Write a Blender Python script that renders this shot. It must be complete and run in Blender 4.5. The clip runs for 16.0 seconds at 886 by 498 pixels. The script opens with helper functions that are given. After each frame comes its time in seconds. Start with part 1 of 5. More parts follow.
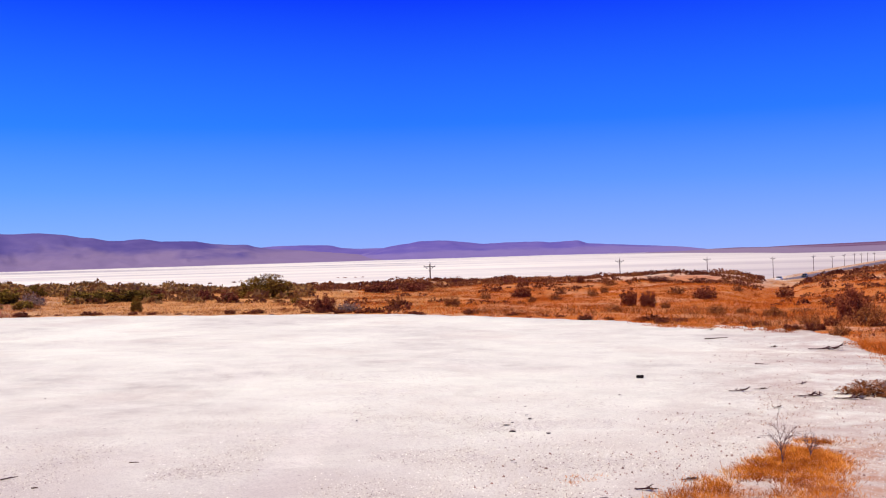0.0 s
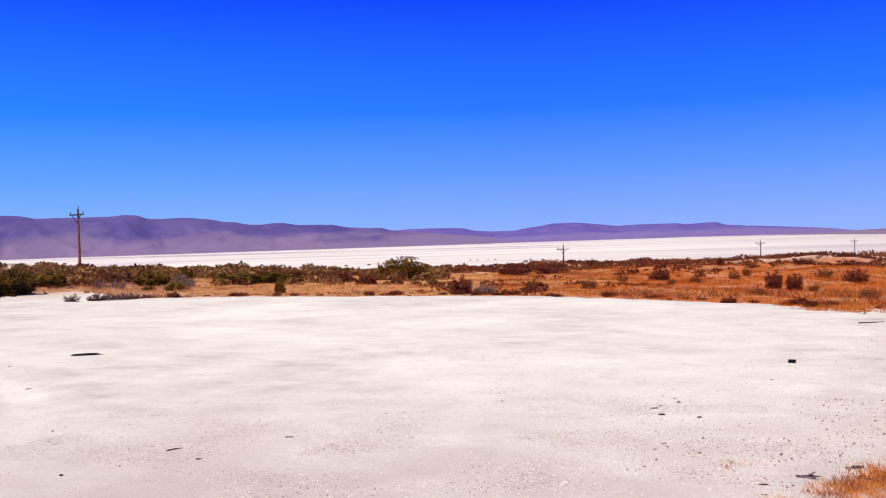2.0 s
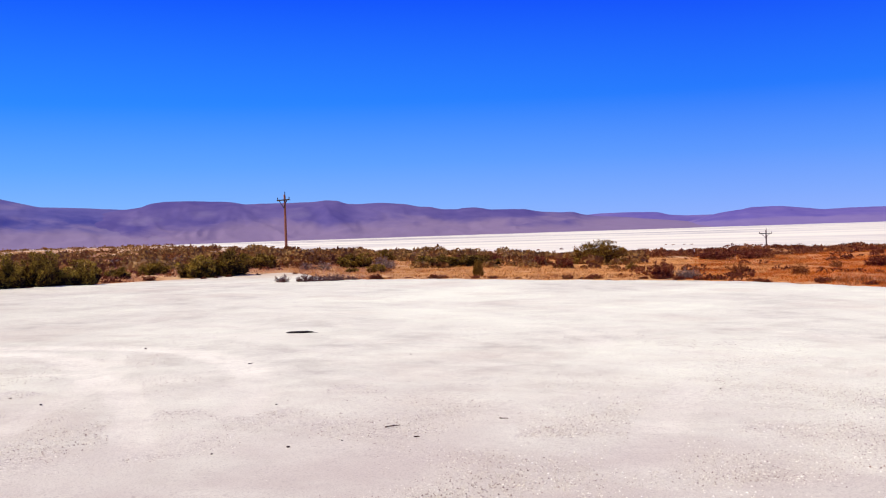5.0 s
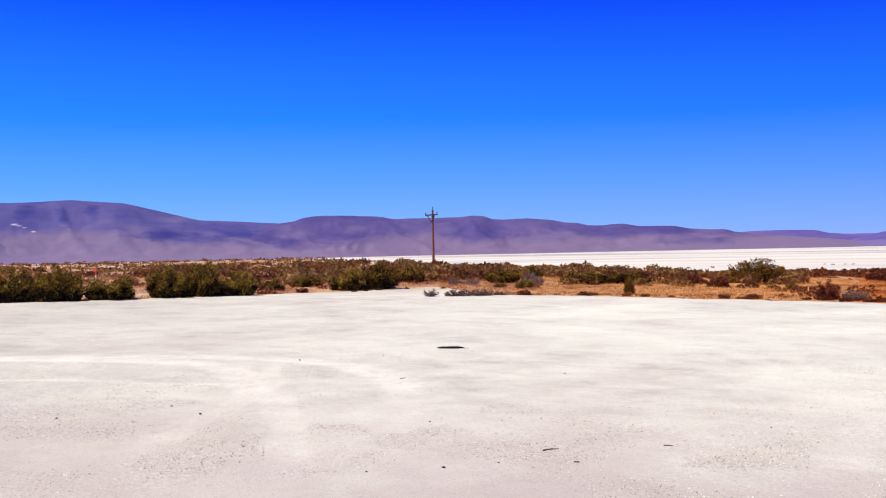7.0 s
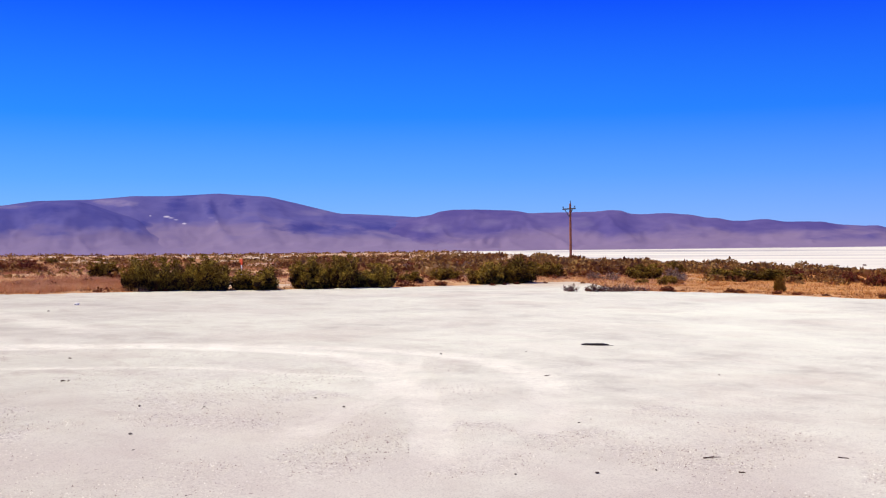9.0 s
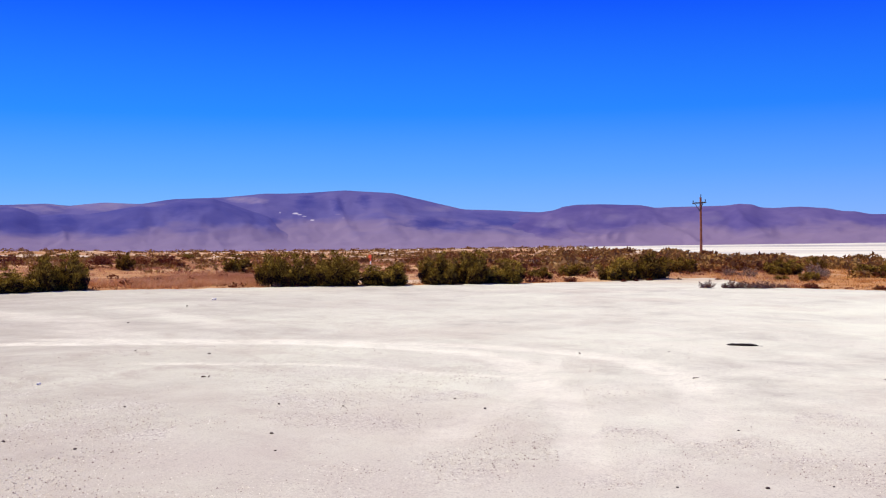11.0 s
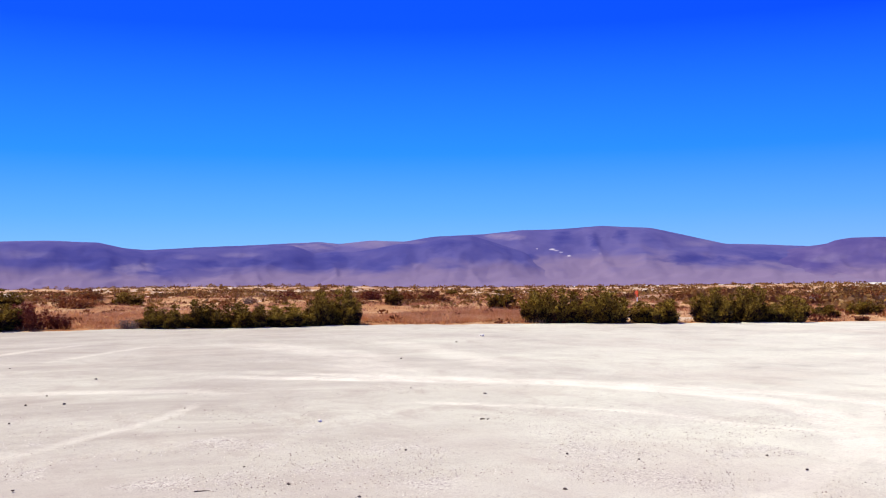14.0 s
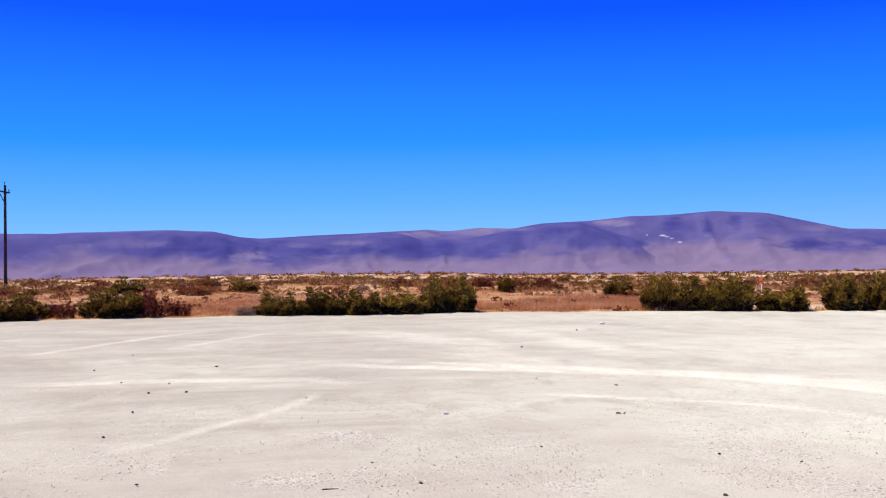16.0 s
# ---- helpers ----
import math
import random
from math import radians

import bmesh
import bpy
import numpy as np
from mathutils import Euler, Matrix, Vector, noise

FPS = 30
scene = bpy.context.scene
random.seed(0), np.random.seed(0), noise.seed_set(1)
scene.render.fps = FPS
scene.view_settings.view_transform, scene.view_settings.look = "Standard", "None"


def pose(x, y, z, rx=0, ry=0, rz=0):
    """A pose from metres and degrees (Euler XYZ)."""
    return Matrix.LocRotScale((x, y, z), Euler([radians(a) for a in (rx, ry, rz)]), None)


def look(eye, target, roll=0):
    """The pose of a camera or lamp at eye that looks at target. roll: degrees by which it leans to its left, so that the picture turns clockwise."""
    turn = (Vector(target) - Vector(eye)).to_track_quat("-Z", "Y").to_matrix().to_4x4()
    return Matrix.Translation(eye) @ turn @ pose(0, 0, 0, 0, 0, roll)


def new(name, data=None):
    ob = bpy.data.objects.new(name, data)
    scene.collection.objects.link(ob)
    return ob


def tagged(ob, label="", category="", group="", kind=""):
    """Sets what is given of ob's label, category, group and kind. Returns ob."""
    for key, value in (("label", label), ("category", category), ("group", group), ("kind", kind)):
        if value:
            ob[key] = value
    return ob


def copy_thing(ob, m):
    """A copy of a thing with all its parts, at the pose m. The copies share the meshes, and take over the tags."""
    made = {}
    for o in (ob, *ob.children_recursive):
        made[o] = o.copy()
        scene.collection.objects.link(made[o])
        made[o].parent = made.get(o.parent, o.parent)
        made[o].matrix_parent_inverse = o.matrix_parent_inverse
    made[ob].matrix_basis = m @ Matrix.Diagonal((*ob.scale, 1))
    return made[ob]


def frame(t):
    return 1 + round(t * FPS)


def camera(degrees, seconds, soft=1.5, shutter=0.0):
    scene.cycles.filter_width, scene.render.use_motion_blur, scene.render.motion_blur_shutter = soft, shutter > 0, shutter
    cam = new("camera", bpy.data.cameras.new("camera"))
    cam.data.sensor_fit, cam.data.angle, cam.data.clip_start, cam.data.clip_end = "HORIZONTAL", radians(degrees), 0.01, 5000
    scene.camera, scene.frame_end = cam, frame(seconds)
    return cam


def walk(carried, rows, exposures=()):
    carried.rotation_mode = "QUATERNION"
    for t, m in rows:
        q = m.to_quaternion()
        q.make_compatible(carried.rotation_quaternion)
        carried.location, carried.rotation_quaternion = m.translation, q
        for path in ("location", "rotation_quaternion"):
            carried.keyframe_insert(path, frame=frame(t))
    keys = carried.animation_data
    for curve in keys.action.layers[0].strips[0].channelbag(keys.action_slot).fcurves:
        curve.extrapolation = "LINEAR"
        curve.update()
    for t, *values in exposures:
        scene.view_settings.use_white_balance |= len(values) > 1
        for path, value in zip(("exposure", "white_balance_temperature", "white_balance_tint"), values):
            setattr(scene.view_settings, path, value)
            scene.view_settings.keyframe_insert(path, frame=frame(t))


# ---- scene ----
cam = camera(47.69, 16.0, soft=1.15)

# seconds, eye x, y, z, bearing, pitch, roll (degrees; bearing 0 is +y, clockwise)
PATH = [
    (0.0, 1.013, -0.370, 1.642, -9.04, 0.34, -1.72),
    (0.5, 0.984, -0.397, 1.643, -10.78, 0.18, -1.60),
    (1.0, 0.947, -0.379, 1.637, -12.73, -0.02, -1.73),
    (1.5, 0.908, -0.356, 1.631, -14.49, -0.18, -1.80),
    (2.0, 0.880, -0.374, 1.626, -16.61, -0.42, -1.88),
    (2.5, 0.841, -0.358, 1.624, -18.59, -0.56, -1.92),
    (3.0, 0.804, -0.358, 1.618, -20.86, -0.75, -2.00),
    (3.5, 0.783, -0.357, 1.617, -22.52, -0.85, -2.11),
    (4.0, 0.750, -0.354, 1.613, -24.50, -0.97, -2.25),
    (4.2, 0.725, -0.348, 1.609, -25.14, -1.02, -2.24),
    (6.3, 0.508, -0.211, 1.588, -32.43, -0.17, -1.17),
    (6.5, 0.476, -0.192, 1.589, -33.37, -0.01, -1.16),
    (7.0, 0.402, -0.122, 1.593, -35.86, 0.15, -1.21),
    (7.5, 0.332, -0.060, 1.592, -38.03, 0.15, -1.26),
    (8.0, 0.254, -0.001, 1.585, -40.22, 0.10, -1.29),
    (8.2, 0.222, 0.016, 1.583, -40.97, 0.09, -1.15),
    (10.3, -0.142, 0.142, 1.580, -47.66, -0.42, -0.66),
    (10.5, -0.188, 0.153, 1.584, -48.38, -0.44, -0.73),
    (11.0, -0.292, 0.202, 1.586, -50.65, -0.23, -0.81),
    (11.5, -0.428, 0.261, 1.575, -53.16, 0.40, -0.91),
    (12.0, -0.569, 0.300, 1.580, -56.23, 1.39, -0.99),
    (12.5, -0.731, 0.333, 1.597, -59.00, 1.90, -0.97),
    (13.0, -0.855, 0.353, 1.593, -61.70, 2.12, -0.97),
    (13.5, -0.962, 0.374, 1.583, -63.55, 2.07, -0.92),
    (14.0, -1.120, 0.379, 1.583, -65.21, 2.02, -0.80),
    (14.5, -1.253, 0.399, 1.579, -66.47, 1.86, -0.86),
    (15.0, -1.414, 0.419, 1.576, -68.02, 1.65, -0.94),
    (15.5, -1.554, 0.406, 1.568, -69.39, 1.49, -1.01),
    (16.0, -1.734, 0.398, 1.569, -71.36, 1.38, -0.94),
]


def bearing_dir(bearing, pitch=0.0):
    b, p = radians(bearing), radians(pitch)
    return Vector((math.sin(b) * math.cos(p), math.cos(b) * math.cos(p), math.sin(p)))


walk(cam,
     [(t, look((x, y, z), Vector((x, y, z)) + bearing_dir(b, p), r)) for t, x, y, z, b, p, r in PATH],
     exposures=[(0.0, 0.04, 6420, 18), (4.2, 0.02, 6430, 14), (7.0, 0.05, 6430, 11), (11.0, 0.04, 6430, 10), (13.5, 0.17, 6450, 9), (16.0, 0.2, 6500, 7)])

# ---- world and sun ----
SUN_BEARING, SUN_HEIGHT = -126.0, 60.0
world = bpy.data.worlds.new("world")
scene.world = world
world.use_nodes = True
wn, wl = world.node_tree.nodes, world.node_tree.links
wn.clear()
w_out = wn.new("ShaderNodeOutputWorld")
w_bg = wn.new("ShaderNodeBackground")
w_sky = wn.new("ShaderNodeTexSky")
w_sky.sky_type = "NISHITA"
w_sky.sun_disc = False
w_sky.sun_elevation = radians(SUN_HEIGHT)
w_sky.sun_rotation = radians(SUN_BEARING)
w_sky.air_density, w_sky.dust_density, w_sky.ozone_density = 1.0, 0.3, 3.0
w_coord = wn.new("ShaderNodeTexCoord")
w_sep = wn.new("ShaderNodeSeparateXYZ")
w_mul = wn.new("ShaderNodeMix")
w_mul.data_type, w_mul.blend_type = "RGBA", "MIX"
w_side = wn.new("ShaderNodeMix")
w_side.data_type, w_side.blend_type = "RGBA", "MIX"
w_gain = wn.new("ShaderNodeVectorMath")
w_gain.operation = "SCALE"
w_gain.inputs["Scale"].default_value = 0.075
wl.new(w_coord.outputs["Generated"], w_sep.inputs[0])
# the sky is a deeper violet blue over the lake bed and brighter over the mountains
SKY_LAKE = [(0.0, (0.29, 0.43, 0.97)), (0.03, (0.20, 0.37, 0.97)), (0.07, (0.10, 0.29, 0.97)), (0.13, (0.012, 0.17, 0.96)),
            (0.25, (0.0, 0.027, 0.92)), (0.5, (0.0, 0.018, 0.5)), (1.0, (0.0, 0.015, 0.3))]
SKY_RANGE = [(0.0, (0.28, 0.56, 1.0)), (0.03, (0.21, 0.505, 1.0)), (0.07, (0.11, 0.41, 1.0)), (0.13, (0.02, 0.275, 1.0)),
             (0.25, (0.0, 0.092, 1.0)), (0.5, (0.0, 0.045, 0.55)), (1.0, (0.0, 0.02, 0.3))]
for sock, stops in (("A", SKY_LAKE), ("B", SKY_RANGE)):
    w_ramp = wn.new("ShaderNodeValToRGB")
    wl.new(w_sep.outputs["Z"], w_ramp.inputs["Fac"])
    els = w_ramp.color_ramp.elements
    while len(els) < len(stops):
        els.new(0.5)
    for e, (at, c) in zip(els, stops):
        e.position, e.color = at, (*c, 1)
    wl.new(w_ramp.outputs["Color"], w_side.inputs[sock])
w_dot = wn.new("ShaderNodeVectorMath")
w_dot.operation = "DOT_PRODUCT"
wl.new(w_coord.outputs["Generated"], w_dot.inputs[0])
w_dot.inputs[1].default_value = (math.sin(radians(-85)), math.cos(radians(-85)), 0)
w_fac = wn.new("ShaderNodeMapRange")
w_fac.inputs["From Min"].default_value, w_fac.inputs["From Max"].default_value = 0.28, 0.97
w_fac.inputs["To Min"].default_value, w_fac.inputs["To Max"].default_value = 0.18, 0.88
wl.new(w_dot.outputs["Value"], w_fac.inputs["Value"])
wl.new(w_fac.outputs["Result"], w_side.inputs["Factor"])
wl.new(w_sky.outputs["Color"], w_gain.inputs[0])
wl.new(w_gain.outputs[0], w_mul.inputs["A"])
wl.new(w_side.outputs["Result"], w_mul.inputs["B"])
w_mul.inputs["Factor"].default_value = 0.97
wl.new(w_mul.outputs["Result"], w_bg.inputs["Color"])
wl.new(w_bg.outputs[0], w_out.inputs[0])
w_bg.inputs["Strength"].default_value = 1.0

sun_data = bpy.data.lights.new("sun", "SUN")
sun_data.energy, sun_data.angle, sun_data.color = 5.0, radians(0.53), (1.0, 0.91, 0.62)
sun = new("sun", sun_data)
sun.matrix_world = look(bearing_dir(SUN_BEARING, SUN_HEIGHT) * 60, (0, 0, 0))


# ---- materials ----
def material(name, rough=0.9, spec=0.2):
    m = bpy.data.materials.new(name)
    m.use_nodes = True
    n, l = m.node_tree.nodes, m.node_tree.links
    b = n["Principled BSDF"]
    b.inputs["Roughness"].default_value = rough
    b.inputs["Specular IOR Level"].default_value = spec
    return m, n, l, b


def coords(n, l, scale=(1, 1, 1), kind="Object"):
    tc, mp = n.new("ShaderNodeTexCoord"), n.new("ShaderNodeMapping")
    mp.inputs["Scale"].default_value = scale
    l.new(tc.outputs[kind], mp.inputs["Vector"])
    return mp.outputs["Vector"]


def noise_of(n, l, vec, scale, detail=4.0, rough=0.55, warp=0.0):
    t = n.new("ShaderNodeTexNoise")
    t.inputs["Scale"].default_value, t.inputs["Detail"].default_value = scale, detail
    t.inputs["Roughness"].default_value, t.inputs["Distortion"].default_value = rough, warp
    l.new(vec, t.inputs["Vector"])
    return t.outputs["Fac"]


def ramp(n, l, fac, stops):
    r = n.new("ShaderNodeValToRGB")
    e = r.color_ramp.elements
    while len(e) < len(stops):
        e.new(0.5)
    for q, (at, c) in zip(e, stops):
        q.position, q.color = at, (*c, 1) if len(c) == 3 else c
    l.new(fac, r.inputs["Fac"])
    return r.outputs["Color"]


def grey(v):
    return (v, v, v)


def mix(n, l, fac, a, b, blend="MIX"):
    m = n.new("ShaderNodeMix")
    m.data_type, m.blend_type = "RGBA", blend
    for sock, v in (("Factor", fac), ("A", a), ("B", b)):
        if isinstance(v, bpy.types.NodeSocket):
            l.new(v, m.inputs[sock])
        elif sock == "Factor":
            m.inputs[sock].default_value = v
        else:
            m.inputs[sock].default_value = (*v, 1)
    return m.outputs["Result"]


def maths(n, l, op, a, b=0.0, c=0.0, clamp=False):
    m = n.new("ShaderNodeMath")
    m.operation, m.use_clamp = op, clamp
    for i, v in enumerate((a, b, c)):
        if isinstance(v, bpy.types.NodeSocket):
            l.new(v, m.inputs[i])
        else:
            m.inputs[i].default_value = v
    return m.outputs[0]


def bump(n, l, b, height, strength=0.3, dist=0.02):
    k = n.new("ShaderNodeBump")
    k.inputs["Strength"].default_value, k.inputs["Distance"].default_value = strength, dist
    l.new(height, k.inputs["Height"])
    l.new(k.outputs["Normal"], b.inputs["Normal"])


def gravel_material():
    m, n, l, b = material("pale_gravel", 0.95, 0.1)
    v = coords(n, l)
    big = noise_of(n, l, v, 0.16, 3, 0.6, 0.6)
    mid = noise_of(n, l, v, 0.9, 9, 0.74)
    fine = noise_of(n, l, v, 22, 3, 0.7)
    grit = noise_of(n, l, v, 75, 2, 0.8)
    c = ramp(n, l, mid, [(0.34, (0.45, 0.425, 0.38)), (0.48, (0.63, 0.62, 0.545)), (0.62, (0.735, 0.725, 0.635))])
    c = mix(n, l, ramp(n, l, big, [(0.40, grey(0)), (0.62, grey(1))]), c, (0.79, 0.805, 0.69))
    c = mix(n, l, ramp(n, l, noise_of(n, l, v, 0.33, 4, 0.6), [(0.52, grey(0)), (0.72, grey(0.55))]), c, (0.58, 0.50, 0.43))
    # long streaks left by wheels and wind, along the lot's length
    s = noise_of(n, l, coords(n, l, (0.55, 1.0, 1.0)), 1.1, 4, 0.6, 0.5)
    c = mix(n, l, ramp(n, l, s, [(0.50, grey(0)), (0.66, grey(0.5))]), c, (0.72, 0.70, 0.62))
    # the gravel greys towards the west, partly to paint in the lens's edge falloff
    rs = n.new("ShaderNodeSeparateXYZ")
    l.new(v, rs.inputs[0])
    west = maths(n, l, "ARCTAN2", maths(n, l, "MULTIPLY", rs.outputs["X"], -1.0), rs.outputs["Y"])
    west = maths(n, l, "MULTIPLY_ADD", west, 1.5, -1.02, clamp=True)
    west = maths(n, l, "MULTIPLY", west, maths(n, l, "MULTIPLY", rs.outputs["X"], -0.16, clamp=True))
    # rosy brown mottles of finer grit, stronger there too
    mottle = noise_of(n, l, coords(n, l, (0.8, 1.25, 1.0)), 1.15, 9, 0.78, 0.5)
    c = mix(n, l, maths(n, l, "MULTIPLY", maths(n, l, "MULTIPLY_ADD", west, 0.8, 0.45, clamp=True), ramp(n, l, mottle, [(0.36, grey(0.6)), (0.50, grey(0.0))])), c, (0.47, 0.40, 0.355))
    c = mix(n, l, ramp(n, l, mottle, [(0.54, grey(0.0)), (0.66, grey(0.3))]), c, (0.78, 0.765, 0.68))
    streaks = noise_of(n, l, coords(n, l, (1.0, 0.45, 1.0)), 0.9, 8, 0.76, 0.6)
    dull = ramp(n, l, streaks, [(0.36, grey(0.85)), (0.50, grey(0.65)), (0.66, grey(0.40))])
    c = mix(n, l, maths(n, l, "MULTIPLY", west, dull), c, (0.36, 0.315, 0.28))
    # wheel tracks: paler dust pressed along them, darker where tyres scraped
    wear, scrape = n.new("ShaderNodeAttribute"), n.new("ShaderNodeAttribute")
    wear.attribute_name, scrape.attribute_name = "wear", "scrape"
    total = wear.outputs["Fac"]
    worn = maths(n, l, "MULTIPLY", total, ramp(n, l, noise_of(n, l, v, 1.5, 8, 0.78, 0.4), [(0.34, grey(0.1)), (0.56, grey(1.0))]))
    c = mix(n, l, maths(n, l, "MULTIPLY", worn, 0.8), c, (0.87, 0.845, 0.745))
    c = mix(n, l, maths(n, l, "MULTIPLY", scrape.outputs["Fac"], ramp(n, l, fine, [(0.40, grey(0.75)), (0.60, grey(0.25))])), c, (0.42, 0.37, 0.34))
    rough_zone = ramp(n, l, noise_of(n, l, v, 0.45, 4, 0.65, 0.5), [(0.42, grey(0.05)), (0.60, grey(1))])
    c = mix(n, l, maths(n, l, "MULTIPLY", rough_zone, ramp(n, l, fine, [(0.36, grey(0.45)), (0.52, grey(0))])), c, (0.42, 0.37, 0.35))
    # drifts of loose pebbles, each pebble its own grey
    span = n.new("ShaderNodeVectorMath")
    span.operation = "LENGTH"
    l.new(v, span.inputs[0])
    loose = maths(n, l, "MULTIPLY_ADD", span.outputs["Value"], -0.016, 0.17, clamp=True)
    drift = ramp(n, l, maths(n, l, "ADD", noise_of(n, l, v, 0.85, 6, 0.72, 0.5), loose), [(0.48, grey(0)), (0.66, grey(0.45))])
    drift = maths(n, l, "MULTIPLY", drift, maths(n, l, "MULTIPLY_ADD", rough_zone, 0.7, 0.3))
    heap = n.new("ShaderNodeAttribute")
    heap.attribute_name = "drift"
    heaped = maths(n, l, "MULTIPLY", heap.outputs["Fac"], ramp(n, l, noise_of(n, l, v, 2.2, 6, 0.75), [(0.38, grey(0)), (0.60, grey(0.75))]))
    drift = maths(n, l, "MAXIMUM", maths(n, l, "MULTIPLY", drift, 0.6), heaped)
    peb = n.new("ShaderNodeTexVoronoi")
    peb.inputs["Scale"].default_value = 70.0
    l.new(v, peb.inputs["Vector"])
    hue = n.new("ShaderNodeSeparateColor")
    l.new(peb.outputs["Color"], hue.inputs["Color"])
    tone = ramp(n, l, hue.outputs[0], [(0.0, (0.10, 0.075, 0.08)), (0.10, (0.26, 0.215, 0.225)), (0.34, (0.50, 0.465, 0.44)), (0.70, (0.66, 0.635, 0.58)), (1.0, (0.88, 0.86, 0.79))])
    c = mix(n, l, drift, c, tone)
    # coarser gravel, a darker rosy grey towards the middle of the lot
    coarse = maths(n, l, "MULTIPLY_ADD", span.outputs["Value"], -0.17, 1.95, clamp=True)
    coarse = maths(n, l, "MULTIPLY", coarse, ramp(n, l, noise_of(n, l, v, 0.6, 5, 0.65, 0.5), [(0.34, grey(0.35)), (0.62, grey(0.95))]))
    c = mix(n, l, coarse, c, mix(n, l, grit, (0.36, 0.305, 0.285), (0.62, 0.555, 0.51)))
    # single darker stones a hand apart, thinned out by their own chance
    spots = n.new("ShaderNodeTexVoronoi")
    spots.inputs["Scale"].default_value = 11.0
    l.new(v, spots.inputs["Vector"])
    odd = n.new("ShaderNodeSeparateColor")
    l.new(spots.outputs["Color"], odd.inputs["Color"])
    chance = ramp(n, l, odd.outputs[1], [(0.86, grey(0)), (0.90, grey(1))])
    dots = maths(n, l, "MULTIPLY", ramp(n, l, spots.outputs["Distance"], [(0.10, grey(0.8)), (0.2, grey(0))]), chance)
    c = mix(n, l, maths(n, l, "MULTIPLY", rough_zone, dots), c, (0.24, 0.19, 0.19))
    c = mix(n, l, ramp(n, l, grit, [(0.30, grey(0.75)), (0.46, grey(0))]), c, (0.34, 0.30, 0.29))
    # reddish dirt and plant litter blown in along the eastern margin
    raw = n.new("ShaderNodeSeparateXYZ")
    l.new(v, raw.inputs[0])
    margin = maths(n, l, "MULTIPLY_ADD", maths(n, l, "SUBTRACT", raw.outputs["X"], maths(n, l, "MULTIPLY", raw.outputs["Y"], 0.16)), 0.55, 0.2, clamp=True)
    margin = maths(n, l, "MULTIPLY", margin, maths(n, l, "MULTIPLY_ADD", raw.outputs["Y"], 0.5, -1.5, clamp=True))
    litter = maths(n, l, "MULTIPLY", margin, ramp(n, l, noise_of(n, l, v, 1.3, 5, 0.7, 0.4), [(0.38, grey(0)), (0.58, grey(0.55))]))
    c = mix(n, l, litter, c, (0.37, 0.235, 0.20))
    under = maths(n, l, "MULTIPLY_ADD", maths(n, l, "SUBTRACT", raw.outputs["X"], maths(n, l, "MULTIPLY", raw.outputs["Y"], 0.578)), 2.5, 6.2, clamp=True)
    under = maths(n, l, "MULTIPLY", under, maths(n, l, "MULTIPLY_ADD", raw.outputs["Y"], -0.9, 8.6, clamp=True))
    under = maths(n, l, "MULTIPLY", under, maths(n, l, "MULTIPLY_ADD", raw.outputs["Y"], 0.8, -3.2, clamp=True))
    under = maths(n, l, "MULTIPLY", under, ramp(n, l, noise_of(n, l, v, 2.4, 5, 0.7, 0.4), [(0.40, grey(0.0)), (0.58, grey(0.7))]))
    c = mix(n, l, under, c, (0.40, 0.17, 0.075))
    corner = maths(n, l, "MULTIPLY_ADD", span.outputs["Value"], 0.25, -8.2, clamp=True)
    corner = maths(n, l, "MULTIPLY", corner, ramp(n, l, noise_of(n, l, v, 0.7, 5, 0.65, 0.4), [(0.36, grey(0.2)), (0.56, grey(0.8))]))
    c = mix(n, l, corner, c, (0.50, 0.36, 0.26))
    l.new(c, b.inputs["Base Color"])
    bump(n, l, b, maths(n, l, "ADD", fine, maths(n, l, "MULTIPLY", grit, 0.6)), 0.3, 0.010)
    return m


